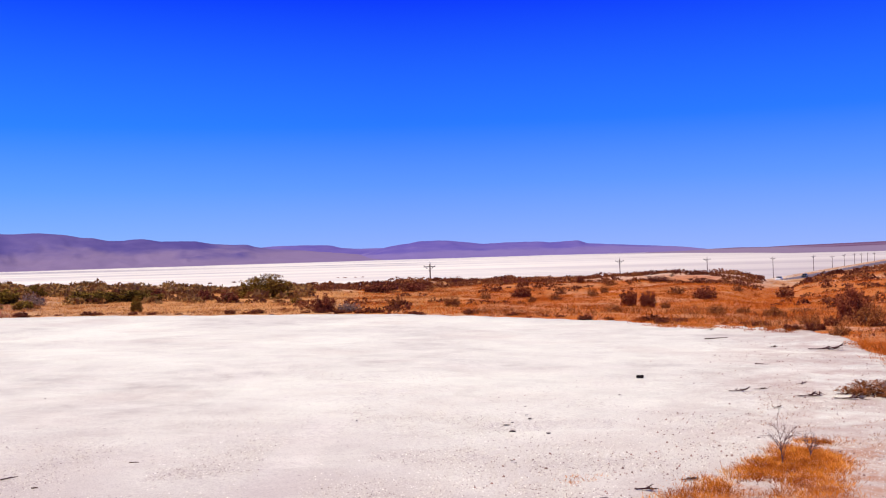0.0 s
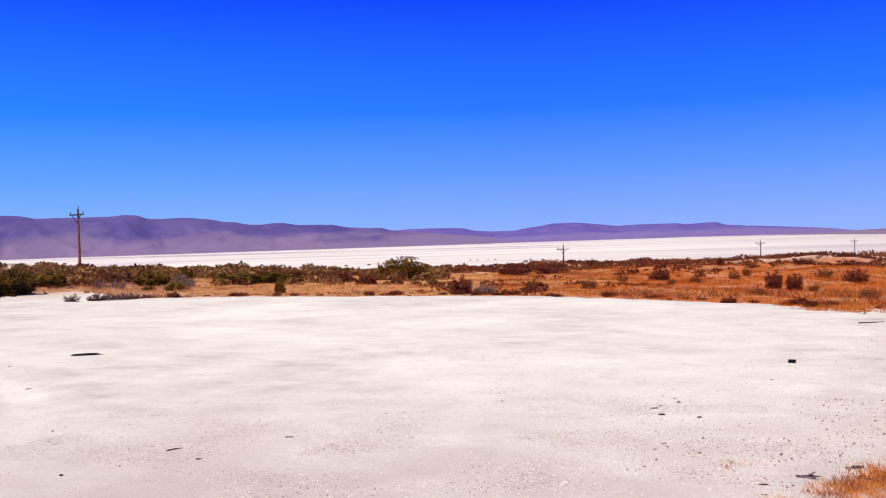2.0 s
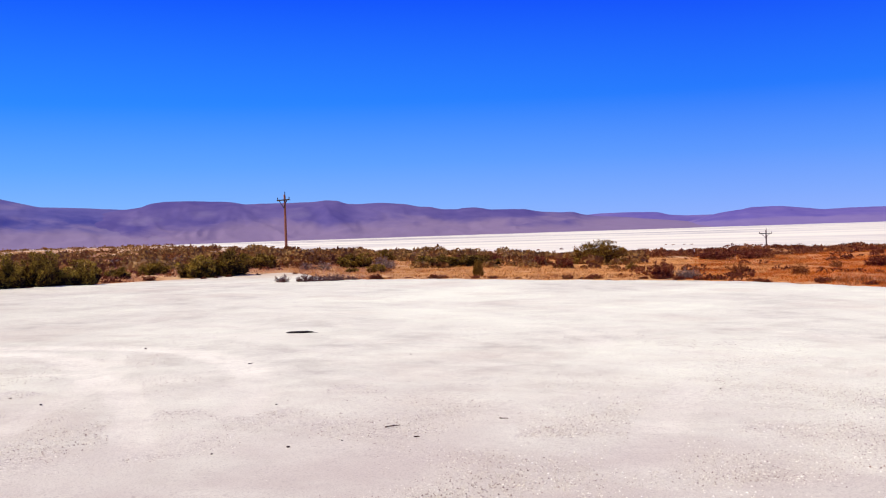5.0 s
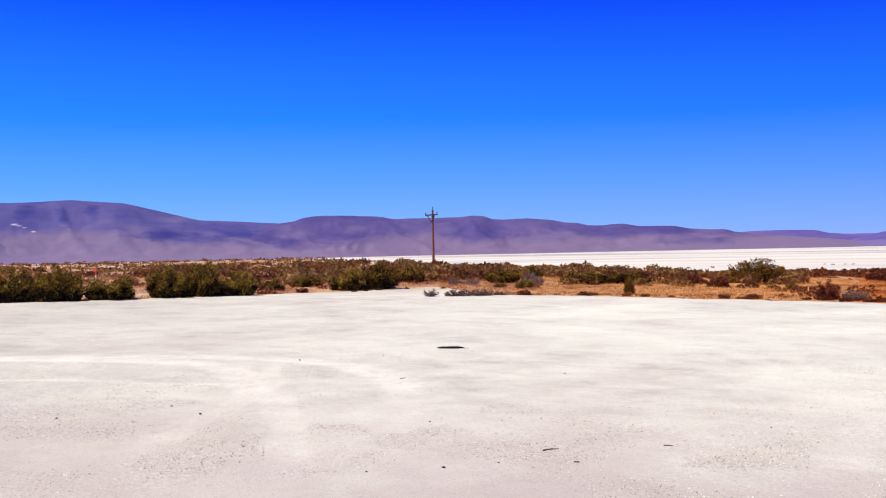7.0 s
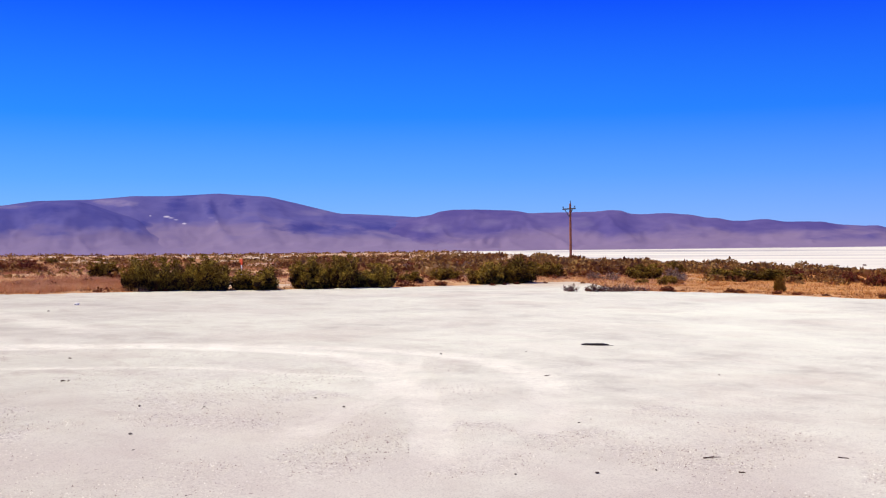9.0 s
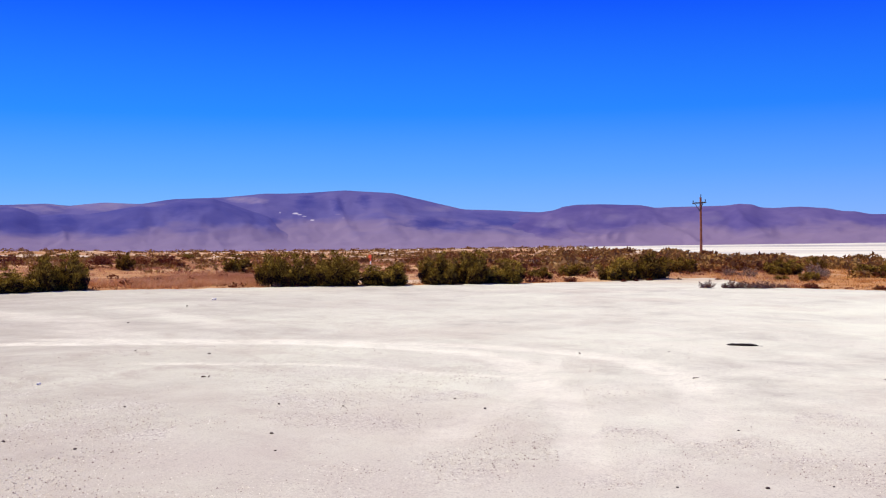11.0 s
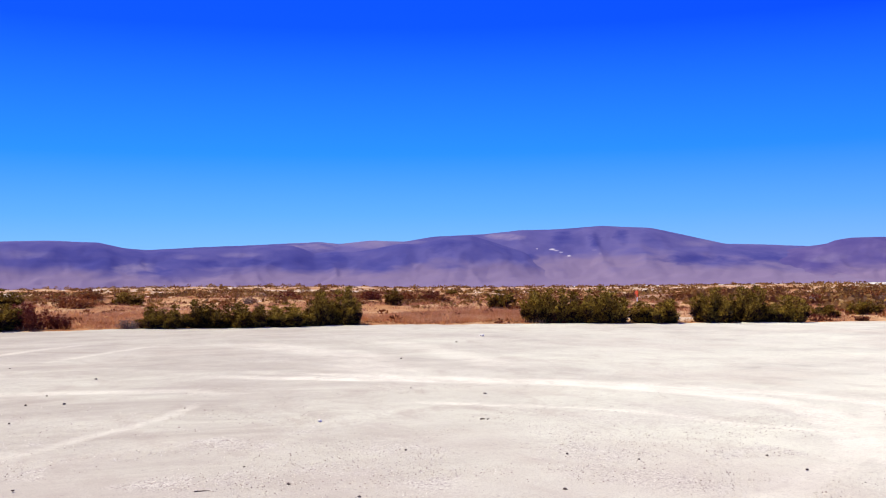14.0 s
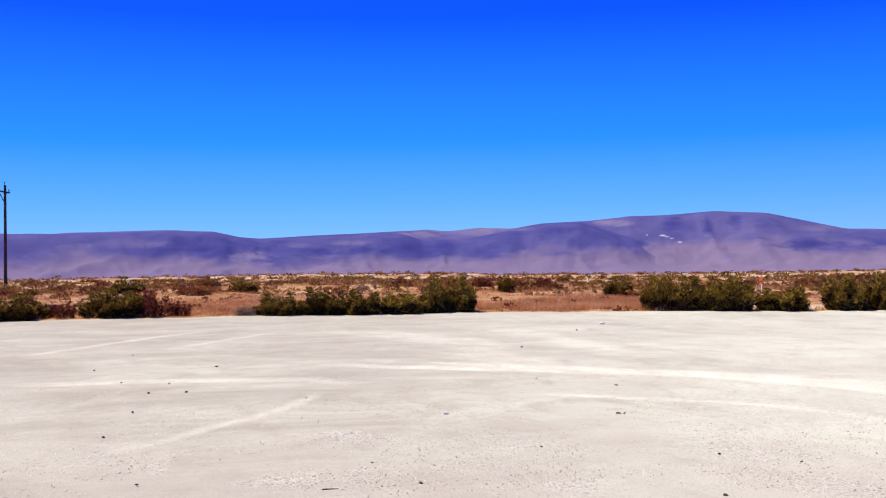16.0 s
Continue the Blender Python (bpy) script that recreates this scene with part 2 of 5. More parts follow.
def soil_material():
    m, n, l, b = material("dry_brushland_soil", 0.95, 0.05)
    v = coords(n, l)
    a = noise_of(n, l, v, 0.22, 5, 0.6, 0.4)
    f = noise_of(n, l, v, 3.0, 4, 0.7)
    c = ramp(n, l, a, [(0.32, (0.34, 0.145, 0.062)), (0.5, (0.47, 0.245, 0.115)), (0.66, (0.59, 0.38, 0.22))])
    sand = noise_of(n, l, v, 0.16, 6, 0.7)
    ln = n.new("ShaderNodeVectorMath")
    ln.operation = "LENGTH"
    l.new(v, ln.inputs[0])
    out = maths(n, l, "MULTIPLY_ADD", ln.outputs["Value"], 1 / 20.0, -2.5, clamp=True)
    sand = maths(n, l, "ADD", sand, maths(n, l, "MULTIPLY", out, 0.085))
    # bare sand on the mounds of the eastern crest
    spot = n.new("ShaderNodeSeparateXYZ")
    l.new(v, spot.inputs[0])
    swing = maths(n, l, "ABSOLUTE", maths(n, l, "SUBTRACT", maths(n, l, "ARCTAN2", spot.outputs["X"], spot.outputs["Y"]), 0.085))
    swing = maths(n, l, "MULTIPLY_ADD", swing, -12.0, 1.3, clamp=True)
    sand = maths(n, l, "ADD", sand, maths(n, l, "MULTIPLY", maths(n, l, "MULTIPLY", swing, out), 0.24))
    hump = maths(n, l, "ABSOLUTE", maths(n, l, "ADD", maths(n, l, "ARCTAN2", spot.outputs["X"], spot.outputs["Y"]), 0.64))
    hump = maths(n, l, "MULTIPLY_ADD", hump, -9.0, 1.4, clamp=True)
    sand = maths(n, l, "ADD", sand, maths(n, l, "MULTIPLY", maths(n, l, "MULTIPLY", hump, out), 0.13))
    c = mix(n, l, ramp(n, l, sand, [(0.59, grey(0)), (0.66, grey(0.85))]), c, (0.64, 0.54, 0.44))
    # sunburnt orange grass litter over the eastern half
    side = n.new("ShaderNodeSeparateXYZ")
    l.new(v, side.inputs[0])
    east = maths(n, l, "MULTIPLY_ADD", maths(n, l, "ARCTAN2", side.outputs["X"], side.outputs["Y"]), 5.0, 2.9, clamp=True)
    near = maths(n, l, "MULTIPLY_ADD", ln.outputs["Value"], -0.05, 4.2, clamp=True)
    east = maths(n, l, "MULTIPLY", maths(n, l, "MULTIPLY", east, near), ramp(n, l, a, [(0.35, grey(0.95)), (0.68, grey(0.35))]))
    tan = maths(n, l, "MULTIPLY_ADD", maths(n, l, "ARCTAN2", side.outputs["X"], side.outputs["Y"]), -5.0, -0.3, clamp=True)
    c = mix(n, l, east, c, mix(n, l, tan, (0.50, 0.135, 0.017), (0.60, 0.28, 0.085)))
    bare = ramp(n, l, noise_of(n, l, v, 0.55, 6, 0.7, 0.6), [(0.52, grey(0)), (0.64, grey(0.55))])
    close = maths(n, l, "MULTIPLY_ADD", ln.outputs["Value"], -0.10, 3.4, clamp=True)
    c = mix(n, l, maths(n, l, "MULTIPLY", bare, close), c, (0.54, 0.40, 0.33))
    c = mix(n, l, ramp(n, l, f, [(0.33, grey(0.7)), (0.5, grey(0))]), c, (0.14, 0.07, 0.04))
    l.new(c, b.inputs["Base Color"])
    bump(n, l, b, f, 0.6, 0.08)
    return m


def playa_material():
    m, n, l, b = material("white_salt_flat", 0.9, 0.1)
    v = coords(n, l)
    turned = n.new("ShaderNodeMapping")
    turned.inputs["Rotation"].default_value = (0, 0, radians(-20))
    turned.inputs["Scale"].default_value = (0.22, 1.0, 1.0)
    l.new(v, turned.inputs["Vector"])
    a = noise_of(n, l, turned.outputs["Vector"], 0.0034, 5, 0.62, 0.5)
    f = noise_of(n, l, turned.outputs["Vector"], 0.018, 4, 0.6)
    c = ramp(n, l, a, [(0.36, (0.36, 0.33, 0.35)), (0.42, (0.55, 0.52, 0.50)), (0.48, (0.70, 0.67, 0.59)), (0.60, (0.79, 0.765, 0.665))])
    c = mix(n, l, ramp(n, l, f, [(0.28, grey(0.6)), (0.36, grey(0))]), c, (0.36, 0.32, 0.35))
    # the near shore is an even cream crust
    span = n.new("ShaderNodeVectorMath")
    span.operation = "LENGTH"
    l.new(v, span.inputs[0])
    even = maths(n, l, "MULTIPLY_ADD", span.outputs["Value"], -1 / 900.0, 1.9, clamp=True)
    c = mix(n, l, maths(n, l, "MULTIPLY", even, 0.45), c, (0.79, 0.75, 0.645))
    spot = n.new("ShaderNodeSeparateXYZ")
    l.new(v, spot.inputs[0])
    # the flat turns greyer towards the east
    east_grey = maths(n, l, "MULTIPLY_ADD", maths(n, l, "ARCTAN2", spot.outputs["X"], spot.outputs["Y"]), 3.0, 0.35, clamp=True)
    east_grey = maths(n, l, "MULTIPLY", east_grey, ramp(n, l, a, [(0.40, grey(0.75)), (0.60, grey(0.45))]))
    c = mix(n, l, east_grey, c, (0.34, 0.285, 0.31))
    l.new(c, b.inputs["Base Color"])
    return m


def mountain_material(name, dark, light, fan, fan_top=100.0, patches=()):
    """Rock with distance haze painted into its colour, over a paler fan of gravel; patches: bearing, height angle, half
    width, half height, colour.
    """
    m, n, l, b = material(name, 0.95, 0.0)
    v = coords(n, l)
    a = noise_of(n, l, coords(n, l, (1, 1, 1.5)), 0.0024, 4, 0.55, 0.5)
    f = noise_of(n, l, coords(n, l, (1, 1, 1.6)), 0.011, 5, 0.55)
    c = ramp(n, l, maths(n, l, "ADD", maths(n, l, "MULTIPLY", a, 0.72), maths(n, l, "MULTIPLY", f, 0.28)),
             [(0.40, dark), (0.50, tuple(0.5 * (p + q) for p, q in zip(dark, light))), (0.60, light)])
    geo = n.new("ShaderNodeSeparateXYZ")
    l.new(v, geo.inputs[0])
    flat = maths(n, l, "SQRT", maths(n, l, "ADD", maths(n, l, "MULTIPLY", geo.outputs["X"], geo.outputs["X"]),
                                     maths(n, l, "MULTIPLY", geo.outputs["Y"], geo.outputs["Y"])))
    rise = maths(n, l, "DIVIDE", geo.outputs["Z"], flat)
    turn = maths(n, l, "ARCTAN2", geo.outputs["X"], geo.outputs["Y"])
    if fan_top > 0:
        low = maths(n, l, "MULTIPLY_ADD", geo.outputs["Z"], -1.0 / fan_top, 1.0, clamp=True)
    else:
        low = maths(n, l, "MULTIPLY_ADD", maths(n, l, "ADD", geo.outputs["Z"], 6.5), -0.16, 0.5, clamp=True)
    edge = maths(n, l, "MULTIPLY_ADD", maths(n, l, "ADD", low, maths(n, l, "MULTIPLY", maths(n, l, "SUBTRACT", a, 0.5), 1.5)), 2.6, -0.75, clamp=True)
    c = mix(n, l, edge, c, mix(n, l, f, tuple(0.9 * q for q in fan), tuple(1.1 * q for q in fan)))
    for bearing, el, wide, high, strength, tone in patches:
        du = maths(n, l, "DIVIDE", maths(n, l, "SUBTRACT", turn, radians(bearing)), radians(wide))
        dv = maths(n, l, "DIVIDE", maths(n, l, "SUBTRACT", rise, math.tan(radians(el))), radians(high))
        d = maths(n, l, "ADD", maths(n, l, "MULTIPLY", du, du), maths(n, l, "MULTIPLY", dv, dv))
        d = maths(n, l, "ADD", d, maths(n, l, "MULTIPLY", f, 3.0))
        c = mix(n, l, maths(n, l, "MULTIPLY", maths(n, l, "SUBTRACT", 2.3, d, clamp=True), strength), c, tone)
    l.new(c, b.inputs["Base Color"])
    bump(n, l, b, f, 0.2, 6.0)
    return m


def leaf_material(name, stops, noise_scale=0.0, trans=0.0):
    m, n, l, b = material(name, 0.8, 0.15)
    g = n.new("ShaderNodeNewGeometry")
    fac = g.outputs["Random Per Island"]
    if noise_scale:
        t = noise_of(n, l, coords(n, l), noise_scale, 3, 0.6)
        t = maths(n, l, "MULTIPLY_ADD", t, 2.4, -0.7, clamp=True)
        fac = maths(n, l, "ADD", maths(n, l, "MULTIPLY", t, 0.7), maths(n, l, "MULTIPLY", fac, 0.3))
    else:
        oi = n.new("ShaderNodeObjectInfo")
        fac = maths(n, l, "ADD", maths(n, l, "MULTIPLY", fac, 0.7), maths(n, l, "MULTIPLY", oi.outputs["Random"], 0.3))
    c = ramp(n, l, fac, stops)
    l.new(c, b.inputs["Base Color"])
    if trans:
        t, mx = n.new("ShaderNodeBsdfTranslucent"), n.new("ShaderNodeMixShader")
        l.new(c, t.inputs["Color"])
        mx.inputs["Fac"].default_value = trans
        l.new(b.outputs["BSDF"], mx.inputs[1])
        l.new(t.outputs["BSDF"], mx.inputs[2])
        l.new(mx.outputs[0], n["Material Output"].inputs["Surface"])
    return m


def plain_material(name, c1, c2, scale=8.0, rough=0.85, metal=0.0, strength=0.2):
    m, n, l, b = material(name, rough, 0.3)
    f = noise_of(n, l, coords(n, l), scale, 5, 0.65)
    l.new(ramp(n, l, f, [(0.35, c1), (0.65, c2)]), b.inputs["Base Color"])
    b.inputs["Metallic"].default_value = metal
    bump(n, l, b, f, strength, 0.01)
    return m


M_GRAVEL = gravel_material()
M_SOIL = soil_material()
M_PLAYA = playa_material()
# dark ellipses put the shading of slopes into the rock colour
QUARRY, SHADED_SLOPE, PALE_ROCK = (0.60, 0.56, 0.64), (0.050, 0.053, 0.235), (0.27, 0.225, 0.355)
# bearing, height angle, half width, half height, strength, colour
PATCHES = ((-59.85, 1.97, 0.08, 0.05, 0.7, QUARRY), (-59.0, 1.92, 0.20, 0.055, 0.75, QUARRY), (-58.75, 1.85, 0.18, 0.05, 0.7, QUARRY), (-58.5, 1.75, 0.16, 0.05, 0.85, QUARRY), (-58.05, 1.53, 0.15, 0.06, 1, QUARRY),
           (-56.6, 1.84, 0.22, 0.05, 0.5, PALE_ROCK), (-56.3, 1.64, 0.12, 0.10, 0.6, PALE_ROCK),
           (-58.4, 2.55, 0.8, 0.55, 0.8, SHADED_SLOPE), (-56.6, 2.4, 0.5, 0.5, 0.85, SHADED_SLOPE), (-55.1, 2.6, 0.55, 0.6, 0.85, SHADED_SLOPE), (-53.2, 2.2, 0.9, 0.4, 0.5, SHADED_SLOPE),
           (-51.6, 1.2, 2.4, 0.35, 0.8, SHADED_SLOPE), (-47.6, 1.2, 2.2, 0.40, 0.7, SHADED_SLOPE), (-60.6, 1.45, 0.9, 0.25, 0.85, SHADED_SLOPE), (-63.6, 0.9, 2.0, 0.12, 0.6, SHADED_SLOPE),
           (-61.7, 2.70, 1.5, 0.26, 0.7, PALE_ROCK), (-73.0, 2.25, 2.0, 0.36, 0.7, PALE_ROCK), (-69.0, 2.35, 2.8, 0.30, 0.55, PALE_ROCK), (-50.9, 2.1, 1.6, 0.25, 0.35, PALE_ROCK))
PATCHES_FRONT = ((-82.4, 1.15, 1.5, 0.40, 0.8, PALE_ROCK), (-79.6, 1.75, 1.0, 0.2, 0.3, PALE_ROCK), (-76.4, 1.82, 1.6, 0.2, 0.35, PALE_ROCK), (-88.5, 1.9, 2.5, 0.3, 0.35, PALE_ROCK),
                 (-91.5, 1.6, 1.2, 0.4, 0.35, PALE_ROCK), (-85.5, 1.55, 2.0, 0.14, 0.6, SHADED_SLOPE), (-78.2, 1.35, 0.8, 0.35, 0.8, SHADED_SLOPE), (-75.5, 1.35, 1.0, 0.3, 0.8, SHADED_SLOPE),
                 (-71.4, 1.6, 0.7, 0.35, 0.8, SHADED_SLOPE), (-65.0, 2.2, 1.2, 0.6, 0.6, SHADED_SLOPE))
# violet base colours carry the haze of distance
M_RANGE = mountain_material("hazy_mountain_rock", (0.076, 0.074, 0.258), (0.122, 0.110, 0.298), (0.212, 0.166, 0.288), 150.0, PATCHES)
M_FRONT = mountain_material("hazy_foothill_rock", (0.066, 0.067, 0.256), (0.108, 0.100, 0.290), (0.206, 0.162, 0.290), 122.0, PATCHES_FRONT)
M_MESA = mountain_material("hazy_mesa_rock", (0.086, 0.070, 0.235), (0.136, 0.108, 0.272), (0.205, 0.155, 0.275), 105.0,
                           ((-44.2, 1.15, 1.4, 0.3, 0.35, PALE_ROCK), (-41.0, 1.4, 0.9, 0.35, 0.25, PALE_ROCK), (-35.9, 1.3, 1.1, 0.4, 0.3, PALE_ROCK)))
M_FAR = mountain_material("hazy_far_ridge_rock", (0.11, 0.088, 0.32), (0.155, 0.122, 0.35), (0.185, 0.145, 0.34), 30.0)
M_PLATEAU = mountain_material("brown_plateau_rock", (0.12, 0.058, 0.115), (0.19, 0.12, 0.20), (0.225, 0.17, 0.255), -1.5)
M_GREEN = leaf_material("greasewood_leaf", [(0.0, (0.035, 0.014, 0.003)), (0.3, (0.115, 0.062, 0.008)), (0.62, (0.28, 0.178, 0.022)), (1.0, (0.55, 0.38, 0.065))], trans=0.16)
# twig colour taken near black to deepen the shade low in the bushes
M_SHADE_TWIG = leaf_material("shade_black_twig", [(0.0, (0.006, 0.002, 0.002)), (0.5, (0.020, 0.006, 0.004)), (1.0, (0.055, 0.018, 0.010))])
M_MAUVE = leaf_material("mauve_dry_weed", [(0.0, (0.05, 0.018, 0.016)), (0.5, (0.16, 0.072, 0.060)), (1.0, (0.38, 0.22, 0.18))])
M_STRAW_ROSE = leaf_material("rosy_straw", [(0.0, (0.34, 0.12, 0.05)), (0.45, (0.60, 0.285, 0.125)), (1.0, (0.80, 0.54, 0.30))], 0.9, 0.3)
M_STRAW_TAN = leaf_material("tan_straw", [(0.0, (0.34, 0.125, 0.03)), (0.5, (0.60, 0.275, 0.075)), (1.0, (0.80, 0.48, 0.17))], 0.35, 0.3)
M_MAROON = leaf_material("dead_maroon_leaf", [(0.0, (0.045, 0.010, 0.006)), (0.5, (0.20, 0.045, 0.019)), (1.0, (0.37, 0.105, 0.045))])
M_SAGE = leaf_material("grey_sage_leaf", [(0.0, (0.09, 0.05, 0.04)), (0.5, (0.23, 0.15, 0.115)), (1.0, (0.40, 0.29, 0.22))])
M_RUST = leaf_material("rusty_weed_leaf", [(0.0, (0.09, 0.025, 0.009)), (0.5, (0.27, 0.085, 0.022)), (1.0, (0.48, 0.19, 0.055))])
M_OLIVE = leaf_material("yellow_green_leaf", [(0.0, (0.06, 0.026, 0.004)), (0.45, (0.20, 0.100, 0.012)), (0.8, (0.36, 0.215, 0.030)), (1.0, (0.56, 0.36, 0.055))], trans=0.2)
M_TWIG = plain_material("grey_brown_twig", (0.07, 0.045, 0.035), (0.17, 0.12, 0.10), 30)
M_STRAW = leaf_material("orange_straw", [(0.0, (0.20, 0.034, 0.005)), (0.5, (0.56, 0.138, 0.013)), (1.0, (0.82, 0.31, 0.040))], 0.35, 0.3)
M_STRAW_GOLD = leaf_material("golden_straw", [(0.0, (0.12, 0.022, 0.006)), (0.3, (0.42, 0.105, 0.014)), (0.65, (0.78, 0.28, 0.03)), (1.0, (0.92, 0.52, 0.11))], 4.5, 0.3)
M_STRAW_PALE = leaf_material("pale_straw", [(0.0, (0.32, 0.105, 0.05)), (0.5, (0.52, 0.235, 0.125)), (1.0, (0.68, 0.42, 0.25))], 0.3, 0.3)
M_SCRUB = leaf_material("mixed_desert_scrub", [(0.0, (0.08, 0.028, 0.014)), (0.25, (0.20, 0.078, 0.030)), (0.45, (0.27, 0.125, 0.036)),
                                               (0.7, (0.33, 0.19, 0.058)), (1.0, (0.50, 0.31, 0.145))], 0.22, 0.2)
M_SCRUB_RED = leaf_material("maroon_desert_scrub", [(0.0, (0.045, 0.011, 0.008)), (0.35, (0.14, 0.036, 0.016)), (0.65, (0.25, 0.080, 0.024)),
                                                    (1.0, (0.40, 0.17, 0.055))], 0.22, 0.15)
M_STONE = leaf_material("loose_stone", [(0.0, (0.10, 0.065, 0.07)), (0.13, (0.27, 0.205, 0.20)), (0.30, (0.48, 0.42, 0.385)), (0.60, (0.65, 0.61, 0.555)), (1.0, (0.92, 0.90, 0.83))])
M_DARKSTONE = plain_material("dark_stone", (0.03, 0.02, 0.02), (0.12, 0.08, 0.075), 25)
M_PALESTONE = plain_material("white_stone", (0.7, 0.66, 0.6), (0.85, 0.82, 0.78), 20)
M_POLE = plain_material("weathered_pole_wood", (0.20, 0.07, 0.035), (0.42, 0.165, 0.085), 6)
M_POLE_FAR = plain_material("dark_brown_pole_wood", (0.06, 0.028, 0.026), (0.13, 0.062, 0.055), 6)
M_POLE_DARK = plain_material("near_black_pole_wood", (0.02, 0.018, 0.022), (0.06, 0.05, 0.055), 6)
M_INSULATOR = plain_material("brown_glazed_porcelain", (0.05, 0.03, 0.025), (0.09, 0.05, 0.04), 10, 0.25)
M_ASPHALT = plain_material("sunlit_asphalt", (0.11, 0.085, 0.095), (0.16, 0.13, 0.14), 0.4)
M_ORANGE = plain_material("orange_plastic", (0.75, 0.09, 0.02), (0.85, 0.14, 0.03), 12, 0.5)
M_WHITE = plain_material("white_plastic", (0.72, 0.7, 0.68), (0.82, 0.8, 0.78), 12, 0.5)
M_CARWHITE = plain_material("white_car_paint", (0.75, 0.75, 0.77), (0.8, 0.8, 0.8), 3, 0.3)
M_CARDARK = plain_material("dark_car_paint", (0.03, 0.03, 0.04), (0.05, 0.05, 0.06), 3, 0.3)
M_TYRE = plain_material("tyre_rubber", (0.015, 0.015, 0.015), (0.03, 0.03, 0.03), 30)
M_GLASSDARK = plain_material("dark_window_glass", (0.01, 0.012, 0.016), (0.02, 0.022, 0.03), 2, 0.08)


# ---- helpers of the build ----
def part(name, bm, mat, parent=None, label="", smooth=False):
    me = bpy.data.meshes.new(name)
    if isinstance(bm, tuple):
        me.from_pydata(*bm)
    else:
        bm.to_mesh(me)
        bm.free()
    me.materials.append(mat)
    if smooth:
        me.polygons.foreach_set("use_smooth", [True] * len(me.polygons))
    ob = new(name, me)
    if parent is not None:
        ob.parent = parent
    if label:
        ob["label"] = label
    return ob


def grid_mesh(name, xs, ys, zs, mat, smooth=True, close=False):
    """A surface from three arrays of the same shape (rows, columns)."""
    rows, cols = xs.shape
    co = np.stack([xs, ys, zs], -1).reshape(-1, 3)
    i, j = np.meshgrid(np.arange(rows - 1), np.arange(cols if close else cols - 1), indexing="ij")
    k = (j + 1) % cols
    faces = np.stack([i * cols + j, i * cols + k, (i + 1) * cols + k, (i + 1) * cols + j], -1).reshape(-1, 4)
    me = bpy.data.meshes.new(name)
    me.vertices.add(len(co))
    me.vertices.foreach_set("co", co.ravel())
    me.loops.add(faces.size)
    me.loops.foreach_set("vertex_index", faces.ravel())
    me.polygons.add(len(faces))
    me.polygons.foreach_set("loop_start", np.arange(0, faces.size, 4))
    me.polygons.foreach_set("use_smooth", [smooth] * len(faces))
    me.update(calc_edges=True)
    me.materials.append(mat)
    return new(name, me)


def raw_mesh(name, co, tris, mat, parent=None, label=""):
    me = bpy.data.meshes.new(name)
    co, tris = np.asarray(co, float), np.asarray(tris, int)
    me.vertices.add(len(co))
    me.vertices.foreach_set("co", co.ravel())
    k = tris.shape[1]
    me.loops.add(tris.size)
    me.loops.foreach_set("vertex_index", tris.ravel())
    me.polygons.add(len(tris))
    me.polygons.foreach_set("loop_start", np.arange(0, tris.size, k))
    me.update(calc_edges=True)
    me.materials.append(mat)
    ob = new(name, me)
    if parent is not None:
        ob.parent = parent
    if label:
        ob["label"] = label
    return ob


def smooth01(a, b, x):
    t = np.clip((x - a) / (b - a), 0, 1)
    return t * t * (3 - 2 * t)


def lattice(ix, iy, seed):
    h = np.sin(ix * 127.1 + iy * 311.7 + seed * 74.7) * 43758.5453
    return h - np.floor(h)


def vnoise(x, y, seed=0):
    """Smooth value noise, 0 to 1, on arrays."""
    ix, iy = np.floor(x), np.floor(y)
    fx, fy = x - ix, y - iy
    fx, fy = fx * fx * (3 - 2 * fx), fy * fy * (3 - 2 * fy)
    a, b = lattice(ix, iy, seed), lattice(ix + 1, iy, seed)
    c, d = lattice(ix, iy + 1, seed), lattice(ix + 1, iy + 1, seed)
    return (a * (1 - fx) + b * fx) * (1 - fy) + (c * (1 - fx) + d * fx) * fy


def fbm(x, y, octaves=4, seed=0):
    out, amp, tot = 0, 1.0, 0
    for o in range(octaves):
        out = out + amp * vnoise(x * 2 ** o + 17.3 * o, y * 2 ** o - 9.1 * o, seed + o)
        tot += amp
        amp *= 0.5
    return out / tot


def ridged(x, y, octaves=4, seed=0):
    out, amp, tot = 0, 1.0, 0
    for o in range(octaves):
        out = out + amp * (1 - np.abs(2 * vnoise(x * 2 ** o + 5.7 * o, y * 2 ** o + 3.3 * o, seed + o) - 1))
        tot += amp
        amp *= 0.5
    return out / tot


# ---- the lie of the land ----
# edge of the gravel lot: bearing, distance
LOT = [(-180, 26), (-120, 29), (-94, 29.4), (-80, 29.6), (-66, 30.4), (-54, 31.4), (-46, 33.2), (-41.5, 35.0), (-38.2, 37.3),
       (-36.2, 38.5), (-35.2, 37.4), (-34.2, 34.6), (-33.0, 32.0), (-27, 31.6), (-22, 30.2), (-13.4, 29.6), (-6.7, 28.2), (0, 26.1), (6.5, 24.2),
       (12.7, 22.6), (15.0, 21.0), (16.3, 19.6), (17.8, 17.6), (19.5, 16.2), (24, 15.6), (40, 18), (90, 22), (180, 26)]
